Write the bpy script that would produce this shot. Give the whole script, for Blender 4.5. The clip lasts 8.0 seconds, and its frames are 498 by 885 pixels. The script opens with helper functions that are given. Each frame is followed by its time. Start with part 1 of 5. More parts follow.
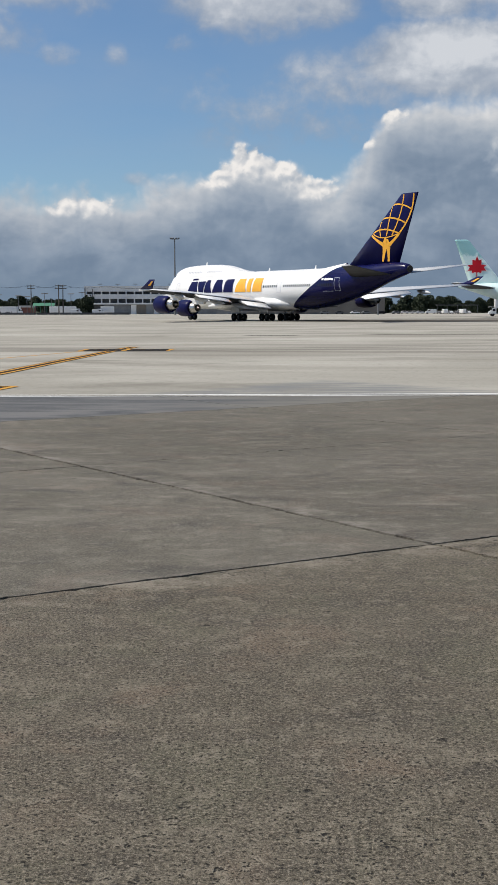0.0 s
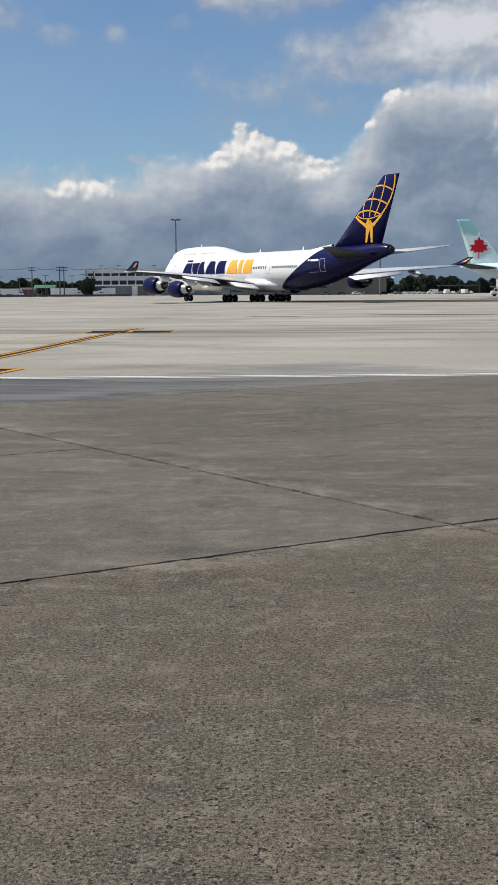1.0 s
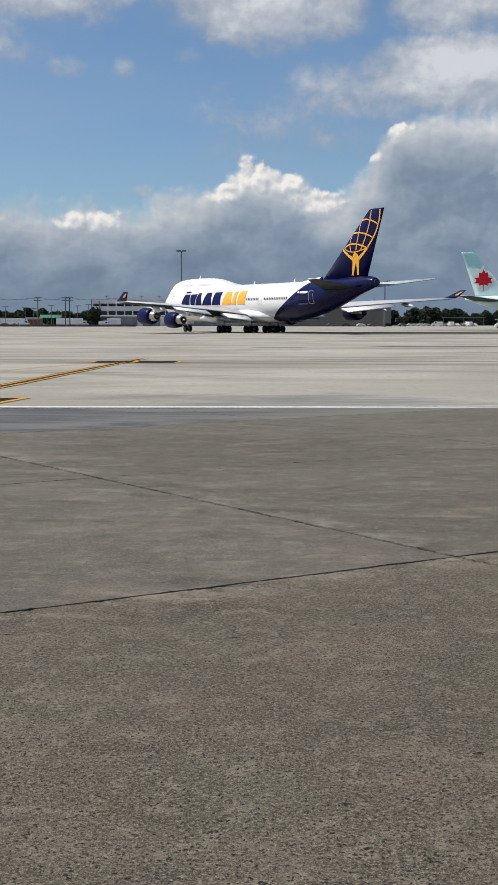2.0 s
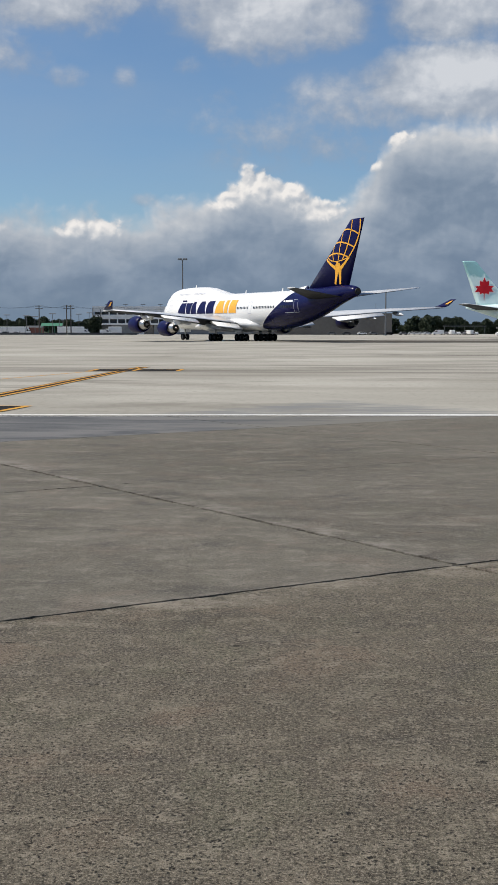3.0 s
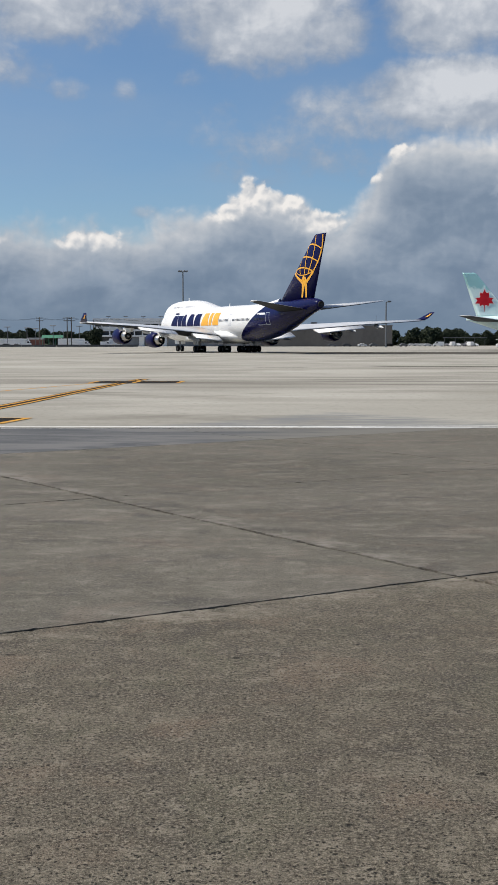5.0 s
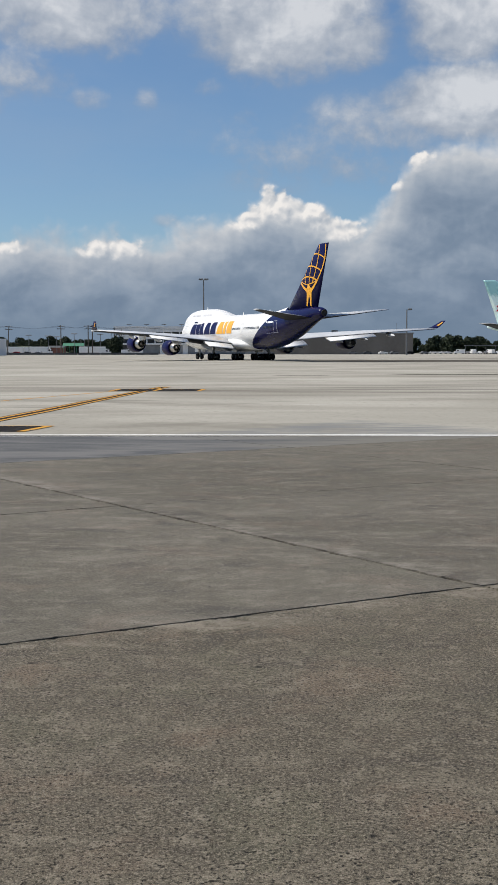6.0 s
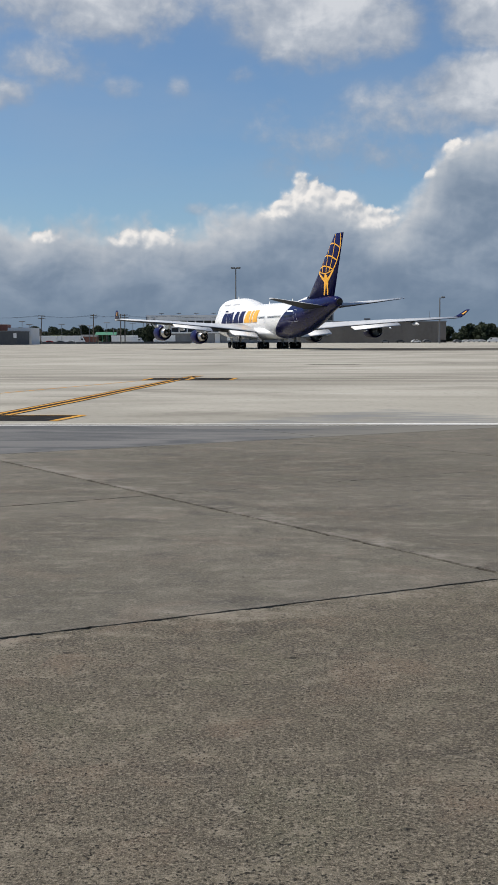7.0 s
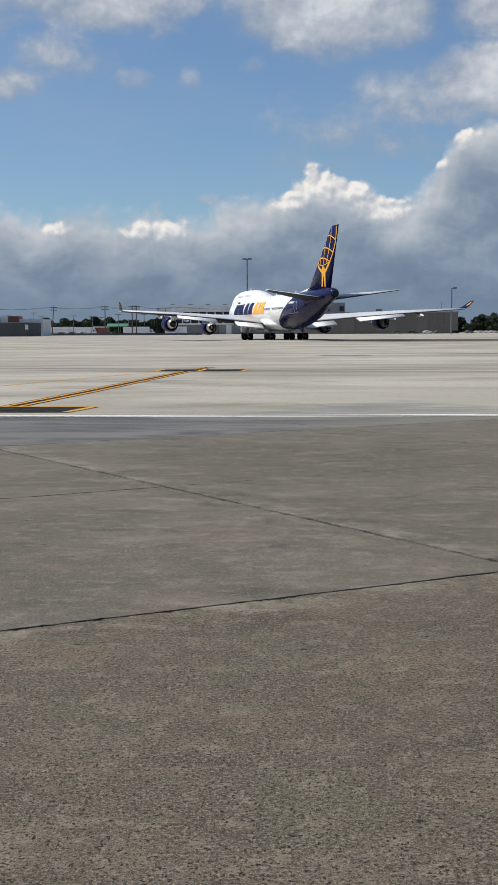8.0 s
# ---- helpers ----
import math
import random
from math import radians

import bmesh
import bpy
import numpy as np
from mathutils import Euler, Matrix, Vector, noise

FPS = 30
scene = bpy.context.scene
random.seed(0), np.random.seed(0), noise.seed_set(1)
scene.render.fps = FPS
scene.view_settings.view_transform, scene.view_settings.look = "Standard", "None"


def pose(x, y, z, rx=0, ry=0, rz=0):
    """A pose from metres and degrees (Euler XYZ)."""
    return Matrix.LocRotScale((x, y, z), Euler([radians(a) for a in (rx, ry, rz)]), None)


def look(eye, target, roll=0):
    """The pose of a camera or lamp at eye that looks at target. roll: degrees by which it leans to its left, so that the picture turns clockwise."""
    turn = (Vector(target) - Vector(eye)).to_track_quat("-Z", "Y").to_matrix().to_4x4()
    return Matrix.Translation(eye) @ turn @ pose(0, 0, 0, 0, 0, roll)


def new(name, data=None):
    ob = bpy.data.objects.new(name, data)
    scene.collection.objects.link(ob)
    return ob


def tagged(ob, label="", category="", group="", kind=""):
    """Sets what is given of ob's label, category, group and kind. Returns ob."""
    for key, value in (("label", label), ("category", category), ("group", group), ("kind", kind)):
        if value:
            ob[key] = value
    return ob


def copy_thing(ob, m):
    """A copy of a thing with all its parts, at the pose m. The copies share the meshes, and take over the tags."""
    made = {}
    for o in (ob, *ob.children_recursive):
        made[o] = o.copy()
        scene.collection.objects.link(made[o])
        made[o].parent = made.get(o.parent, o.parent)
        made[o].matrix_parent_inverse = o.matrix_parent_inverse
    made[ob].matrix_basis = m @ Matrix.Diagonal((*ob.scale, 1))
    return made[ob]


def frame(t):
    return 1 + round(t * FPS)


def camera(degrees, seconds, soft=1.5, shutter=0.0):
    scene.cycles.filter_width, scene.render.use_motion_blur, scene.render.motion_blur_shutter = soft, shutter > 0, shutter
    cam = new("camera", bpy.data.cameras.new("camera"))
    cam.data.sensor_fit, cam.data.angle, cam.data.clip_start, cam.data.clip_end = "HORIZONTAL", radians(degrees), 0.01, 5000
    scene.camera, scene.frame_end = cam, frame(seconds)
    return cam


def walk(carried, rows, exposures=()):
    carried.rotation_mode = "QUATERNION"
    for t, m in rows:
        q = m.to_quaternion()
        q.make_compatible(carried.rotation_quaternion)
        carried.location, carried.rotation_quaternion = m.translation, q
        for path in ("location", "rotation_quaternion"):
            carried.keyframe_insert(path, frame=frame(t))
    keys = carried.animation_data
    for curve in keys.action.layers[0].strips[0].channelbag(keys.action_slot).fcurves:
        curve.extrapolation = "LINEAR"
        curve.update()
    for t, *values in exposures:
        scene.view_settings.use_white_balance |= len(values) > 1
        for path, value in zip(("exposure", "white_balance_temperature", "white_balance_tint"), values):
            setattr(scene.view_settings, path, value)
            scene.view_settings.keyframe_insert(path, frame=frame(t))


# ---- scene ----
# camera: hand held at standing height
cam = camera(23.1, 8.0)
PATH = [
    (0.0, (0.122, -0.011, 1.703, 0.287, -6.177, 0.083)),
    (0.5, (0.038, -0.002, 1.700, 0.586, -7.236, 1.137)),
    (1.0, (-0.002, 0.008, 1.699, 0.340, -7.053, 0.338)),
    (1.5, (0.004, 0.002, 1.699, 0.476, -6.240, 0.057)),
    (3.0, (-0.006, 0.001, 1.698, 0.620, -5.219, -0.047)),
    (3.5, (0.000, -0.005, 1.698, 0.025, -5.208, 0.017)),
    (4.0, (0.000, 0.000, 1.700, 0.000, -5.098, 0.000)),
    (4.5, (0.000, -0.016, 1.701, 0.329, -4.926, 0.020)),
    (6.0, (-0.014, -0.008, 1.705, 1.598, -4.298, 0.050)),
    (6.5, (-0.021, -0.013, 1.715, 2.587, -4.397, 0.164)),
    (7.0, (-0.025, 0.006, 1.715, 3.105, -4.828, 0.166)),
    (7.5, (-0.019, 0.013, 1.715, 3.408, -5.136, 0.137)),
    (8.0, (-0.022, 0.016, 1.715, 3.642, -5.238, 0.269)),
]
walk(cam, [(t, pose(x, y, z, 90 + p, r, w)) for t, (x, y, z, w, p, r) in PATH])

# the airliner's taxi path: seconds, x, y, heading of its nose and lean to its right in degrees
TAXI = [
    (0.0, 2.84, 209.02, 124.22, -1.2), (0.5, 1.94, 210.38, 123.34, -1.15), (1.0, 0.96, 211.7, 122.55, -1.11),
    (1.5, -0.01, 212.97, 121.88, -1.06), (3.0, -2.67, 217.28, 118.97, -0.92), (3.5, -3.49, 218.78, 118.1, -0.88),
    (4.0, -4.26, 220.21, 117.21, -0.83), (4.5, -5.08, 221.89, 116.13, -0.77), (6.0, -7.21, 227.26, 112.76, -0.57),
    (6.5, -7.86, 228.93, 111.64, -0.51), (7.0, -8.49, 230.53, 110.36, -0.45), (7.5, -8.97, 232.13, 109.05, -0.38),
    (8.0, -9.46, 233.68, 107.74, -0.32),
]


# ---- node helpers ----
class Nodes:
    """Short hand for a node tree."""

    def __init__(self, tree):
        self.tree = tree
        tree.nodes.clear()

    def add(self, kind, **settings):
        node = self.tree.nodes.new(kind)
        for key, value in settings.items():
            if key == "operation":
                node.operation = value
            elif key == "blend_type":
                node.blend_type = value
            elif key == "data_type":
                node.data_type = value
        return node

    def plug(self, socket, value):
        if isinstance(value, bpy.types.NodeSocket):
            self.tree.links.new(value, socket)
        elif value is not None:
            socket.default_value = value

    def math(self, op, a, b=None, c=None, clamp=False):
        node = self.add("ShaderNodeMath", operation=op)
        node.use_clamp = clamp
        for k, v in enumerate((a, b, c)):
            self.plug(node.inputs[k], v)
        return node.outputs[0]

    def plus(self, a, b): return self.math("ADD", a, b)
    def minus(self, a, b): return self.math("SUBTRACT", a, b)
    def times(self, a, b): return self.math("MULTIPLY", a, b)

    def step(self, v, lo, hi, a=0.0, b=1.0):
        node = self.add("ShaderNodeMapRange")
        node.interpolation_type = "SMOOTHSTEP"
        for k, x in enumerate((v, lo, hi, a, b)):
            self.plug(node.inputs[k], x)
        return node.outputs[0]

    def noise(self, vec, scale, detail=4.0, rough=0.55, warp=0.0):
        node = self.add("ShaderNodeTexNoise")
        self.plug(node.inputs["Vector"], vec)
        node.inputs["Scale"].default_value = scale
        node.inputs["Detail"].default_value = detail
        node.inputs["Roughness"].default_value = rough
        node.inputs["Distortion"].default_value = warp
        return node.outputs[0]

    def mix(self, f, a, b, blend="MIX"):
        node = self.add("ShaderNodeMix", data_type="RGBA", blend_type=blend)
        self.plug(node.inputs[0], f)
        for k, v in ((6, a), (7, b)):
            if isinstance(v, tuple) and len(v) == 3:
                v = (*v, 1.0)
            self.plug(node.inputs[k], v)
        return node.outputs[2]

    def vec(self, x, y, z):
        node = self.add("ShaderNodeCombineXYZ")
        for k, v in enumerate((x, y, z)):
            self.plug(node.inputs[k], v)
        return node.outputs[0]

    def split(self, v):
        node = self.add("ShaderNodeSeparateXYZ")
        self.plug(node.inputs[0], v)
        return node.outputs[0], node.outputs[1], node.outputs[2]

    def stretch(self, v, x, y, z):
        node = self.add("ShaderNodeMapping")
        self.plug(node.inputs[0], v)
        node.inputs["Scale"].default_value = (x, y, z)
        return node.outputs[0]

    def ramp(self, v, stops, smooth=True):
        node = self.add("ShaderNodeValToRGB")
        ramp = node.color_ramp
        ramp.interpolation = "B_SPLINE" if smooth else "LINEAR"
        while len(ramp.elements) < len(stops):
            ramp.elements.new(0.5)
        for e, (p, c) in zip(ramp.elements, stops):
            e.position = p
            e.color = (c, c, c, 1) if isinstance(c, float) else (*c, 1)
        self.plug(node.inputs[0], v)
        return node.outputs[0]


# ---- light ----
SUN_FROM = Vector((-0.72, 0.05, 1.0)).normalized()
sun_data = bpy.data.lights.new("sun", "SUN")
sun_data.energy, sun_data.angle, sun_data.color = 5.0, radians(0.55), (1.0, 0.93, 0.83)
sun = new("sun", sun_data)
sun.matrix_world = look(tuple(SUN_FROM * 400), (0, 0, 0))


def make_sky():
    """Blue sky with a bank of cumulus over the horizon and broken cloud above it."""
    world = bpy.data.worlds.new("sky")
    scene.world = world
    world.use_nodes = True
    n = Nodes(world.node_tree)
    out = n.add("ShaderNodeOutputWorld")
    back = n.add("ShaderNodeBackground")
    n.tree.links.new(back.outputs[0], out.inputs[0])
    sky = n.add("ShaderNodeTexSky")
    sky.sky_type, sky.sun_disc = "NISHITA", False
    sky.sun_elevation = math.asin(SUN_FROM.z)
    sky.sun_rotation = math.atan2(SUN_FROM.x, SUN_FROM.y)
    sky.air_density, sky.dust_density, sky.ozone_density = 1.0, 0.25, 2.0
    blue = n.mix(1.0, sky.outputs[0], (0.066, 0.080, 0.094), "MULTIPLY")

    coords = n.add("ShaderNodeTexCoord")
    x, y, z = n.split(coords.outputs["Generated"])
    az = n.times(n.math("ARCTAN2", x, y), 57.2958)
    el = n.times(n.math("ARCSINE", z), 57.2958)
    p = n.vec(az, el, 0.0)

    def billow(a, e):
        """Rounded cauliflower lumps at three sizes."""
        q = n.vec(a, e, 0.0)
        bend = n.times(n.minus(n.noise(q, 1.1, 3.0, 0.5), 0.5), 1.1)
        q = n.vec(n.plus(a, bend), n.plus(e, n.times(bend, -0.7)), 0.0)
        total = None
        for size, amount in ((0.42, 0.55), (1.0, 0.28), (2.3, 0.17)):
            v = n.add("ShaderNodeTexVoronoi")
            v.feature = "SMOOTH_F1"
            v.voronoi_dimensions = "2D"
            v.inputs["Smoothness"].default_value = 0.35
            v.inputs["Scale"].default_value = size
            n.plug(v.inputs["Vector"], q)
            one = n.times(n.math("SUBTRACT", 1.0, v.outputs["Distance"]), amount)
            total = one if total is None else n.plus(total, one)
        return total

    puff = billow(az, el)
    relief = n.minus(puff, billow(n.plus(az, -0.16), n.plus(el, 0.24)))   # towards the sun: upper left
    fine = n.noise(p, 1.3, 7.0, 0.58, 0.25)
    wisp = n.noise(n.stretch(p, 0.75, 1.25, 1.0), 0.42, 7.0, 0.55, 0.35)
    wide = n.noise(n.stretch(p, 0.6, 1.5, 1.0), 0.17, 4.0, 0.5)

    def blob(a, e, w, h):
        du, dv = n.math("DIVIDE", n.minus(az, a), w), n.math("DIVIDE", n.minus(el, e), h)
        return n.math("SUBTRACT", 1.0, n.plus(n.times(du, du), n.times(dv, dv))), dv

    # the bank: its top line over azimuth, -20 to 20 degrees, as elevation / 12
    u = n.math("MULTIPLY_ADD", az, 1 / 40.0, 0.5, clamp=True)
    tops = [(-20, 5.4), (-15.2, 5.5), (-13.5, 5.2), (-12.3, 5.5), (-10.9, 5.6), (-9.85, 5.2), (-8.3, 5.6), (-7.3, 5.5), (-6.2, 5.2), (-4.6, 5.6),
            (-3.2, 6.3), (-1.6, 6.8), (-0.4, 7.35), (0.9, 7.2), (1.5, 7.1), (2.4, 6.3), (3.5, 5.8), (4.5, 6.7), (5.1, 7.7), (5.8, 8.7), (6.6, 9.2), (8.5, 9.4), (10.5, 9.8), (20, 9.0)]
    curve = n.add("ShaderNodeFloatCurve")
    pts = curve.mapping.curves[0].points
    while len(pts) < len(tops):
        pts.new(0.5, 0.5)
    for q, (a, e) in zip(pts, tops):
        q.location = ((a + 20) / 40.0, e / 12.0)
    curve.mapping.update()
    n.plug(curve.inputs["Value"], u)
    top = n.times(curve.outputs[0], 12.0)
    rough_top = n.plus(n.times(n.minus(puff, 0.64), 1.6), n.times(n.minus(fine, 0.5), 0.6))
    level = n.plus(n.minus(top, el), rough_top)       # degrees below the top line
    # crisp sunlit heads in places, soft edges elsewhere: azimuth, elevation, half width, half height
    heads = None
    for a, e, w, h in ((0.2, 6.9, 2.2, 1.1), (-8.9, 4.75, 1.0, 0.55), (-7.35, 4.85, 0.95, 0.75), (5.05, 7.7, 0.5, 0.5), (6.2, 8.9, 0.8, 0.7), (11.3, 6.9, 0.9, 0.9),
                       (2.6, 5.7, 1.4, 0.9), (-1.7, 6.3, 1.2, 0.8), (-12.6, 4.9, 0.9, 0.5)):
        one, _ = blob(a, e, w, h)
        heads = one if heads is None else n.math("MAXIMUM", heads, one)
    heads = n.step(n.plus(heads, n.plus(n.times(n.minus(fine, 0.5), 1.6), n.times(n.minus(puff, 0.64), 1.2))), -0.25, 0.75)
    soft = n.math("MULTIPLY_ADD", heads, -1.05, 1.35)
    depth = n.plus(level, n.times(soft, 0.42))
    bank = n.step(depth, 0.0, soft)
    crest = n.step(depth, 0.1, 4.2, 1.0, 0.0)
    glow = n.plus(n.times(crest, 0.55), n.times(relief, 0.45))
    glow = n.plus(glow, n.times(heads, n.math("ADD", 0.13, n.times(relief, 1.1))))
    glow = n.plus(glow, n.plus(n.times(n.minus(wisp, 0.5), 0.75), n.times(n.minus(wide, 0.5), 0.5)))
    bank_col = n.ramp(n.math("ADD", glow, 0.16, clamp=True), [(0.0, (0.175, 0.238, 0.330)), (0.25, (0.262, 0.325, 0.415)),
                      (0.5, (0.395, 0.445, 0.510)), (0.75, (0.58, 0.60, 0.63)), (1.0, (0.93, 0.89, 0.85))])
    slate = n.times(n.step(el, 4.8, 2.4), 0.62)
    bank_col = n.mix(n.times(slate, n.math("SUBTRACT", 1.0, n.times(heads, 0.85))), bank_col, n.mix(n.step(wisp, 0.35, 0.65), (0.145, 0.205, 0.295), (0.225, 0.290, 0.385)))
    haze = n.step(el, 0.3, 2.6, 0.8, 0.0)
    bank_col = n.mix(haze, bank_col, (0.165, 0.230, 0.315))

    # broken cloud above: azimuth, elevation, half width, half height, weight
    clouds = [(-10.2, 15.2, 5.0, 2.0, 1.4), (-12.2, 12.4, 1.6, 1.0, 0.35), (0.0, 15.0, 5.0, 2.7, 1.7), (3.3, 14.2, 2.0, 1.6, 1.2), (8.6, 15.0, 3.6, 2.4, 1.6),
              (9.4, 11.2, 5.4, 1.8, 2.1), (4.5, 10.2, 3.4, 1.2, 0.5), (1.5, 9.0, 2.4, 0.8, 0.12),
              (-9.0, 11.35, 0.95, 0.5, 0.62), (-6.3, 11.3, 0.55, 0.55, 0.50), (-3.5, 12.0, 0.7, 0.4, 0.35),
              (-14.6, 11.0, 1.8, 0.7, 0.9), (-17.0, 15.5, 4.4, 2.4, 1.0), (-1.6, 10.7, 0.7, 0.4, 0.35), (-5.4, 6.0, 0.6, 0.3, 0.4), (15.0, 12.0, 5.0, 2.5, 1.0)]
    field, under = None, None
    for a, e, w, h, k in clouds:
        one, dv = blob(a, e, w, h)
        one = n.math("MAXIMUM", n.math("MULTIPLY_ADD", one, k, -0.45 if w < 1.0 else 0.0), -1.6)
        low = n.plus(one, n.times(n.math("MAXIMUM", n.math("MINIMUM", dv, 1.0), -1.0), 0.5))
        field = one if field is None else n.math("SMOOTH_MAX", field, one, 0.3)
        under = low if under is None else n.math("MAXIMUM", under, low)
    high = n.step(el, 17.0, 24.0)                     # the rest of the dome: scattered cloud
    scattered = n.times(n.minus(n.noise(coords.outputs["Generated"], 3.0, 6.0, 0.55), 0.63), 6.0)
    away = n.math("MAXIMUM", high, n.step(n.math("ABSOLUTE", az), 20.0, 26.0))
    field = n.plus(n.times(field, n.math("SUBTRACT", 1.0, away)), n.times(scattered, away))
    cover = n.step(n.plus(n.plus(field, n.times(n.minus(wisp, 0.5), 2.6)), n.times(n.minus(fine, 0.5), 1.3)), -0.65, 1.05)
    glow2 = n.plus(n.plus(n.times(relief, 0.45), n.times(under, 0.30)), n.plus(0.34, n.plus(n.times(n.minus(wisp, 0.5), 1.5), n.times(n.minus(fine, 0.5), 0.5))))
    high_col = n.ramp(glow2, [(0.0, (0.265, 0.315, 0.40)), (0.35, (0.335, 0.38, 0.455)), (0.7, (0.47, 0.505, 0.56)), (1.0, (0.72, 0.73, 0.75))])
    blue = n.mix(n.step(wide, 0.3, 0.75, 0.04, 0.22), blue, (0.36, 0.42, 0.50))      # thin veil
    col = n.mix(n.times(cover, 0.90), blue, high_col)
    col = n.mix(bank, col, bank_col)
    n.plug(back.inputs[0], col)
    back.inputs[1].default_value = 1.0


make_sky()


# ---- materials ----
def material(name, build):
    mat = bpy.data.materials.new(name)
    mat.use_nodes = True
    n = Nodes(mat.node_tree)
    out = n.add("ShaderNodeOutputMaterial")
    bsdf = n.add("ShaderNodeBsdfPrincipled")
    n.tree.links.new(bsdf.outputs[0], out.inputs[0])
    build(n, bsdf)
    return mat


def place(n):
    return n.add("ShaderNodeTexCoord").outputs["Object"]


def world_place(n):
    return n.add("ShaderNodeNewGeometry").outputs["Position"]


def bump(n, bsdf, height, strength, distance):
    node = n.add("ShaderNodeBump")
    node.inputs["Strength"].default_value = strength
    node.inputs["Distance"].default_value = distance
    n.plug(node.inputs["Height"], height)
    n.tree.links.new(node.outputs[0], bsdf.inputs["Normal"])


def painted(name, col, rough=0.35, metal=0.0, vary=0.12, scale=0.8, coat=0.0, spec=0.5):
    def build(n, b):
        v = place(n)
        a, c = n.noise(v, scale, 5.0), n.noise(n.stretch(v, 0.4, 1.0, 2.5), scale * 6, 4.0)
        f = n.math("ADD", n.times(a, 0.7), n.times(c, 0.3))
        f = n.step(f, 0.3, 0.72)
        dark = tuple(x * (1 - vary) for x in col)
        light = tuple(min(1.0, x * (1 + vary * 0.6)) for x in col)
        n.plug(b.inputs["Base Color"], n.mix(f, dark, light))
        n.plug(b.inputs["Roughness"], n.step(c, 0.2, 0.8, rough * 0.8, min(1.0, rough * 1.25)))
        b.inputs["Metallic"].default_value = metal
        b.inputs["Coat Weight"].default_value = coat
        b.inputs["Specular IOR Level"].default_value = spec
    return material(name, build)


def from_line(n, v, p, d):
    """Signed distance from a plan line through p along d."""
    x, y, z = n.split(v)
    k = math.hypot(*d)
    return n.plus(n.times(n.minus(x, p[0]), -d[1] / k), n.times(n.minus(y, p[1]), d[0] / k))


def pits(n, v, scale, share, size):
    """Round pits scattered over a share of the cells of a grid of this scale."""
    cell = n.add("ShaderNodeTexVoronoi")
    cell.inputs["Scale"].default_value = scale
    n.plug(cell.inputs["Vector"], v)
    r, g, b = n.split(cell.outputs["Color"])
    some = n.step(r, 1.0 - share, 1.0 - share + 0.03)
    return n.times(some, n.step(cell.outputs["Distance"], n.times(g, size), n.times(g, size * 0.5)))


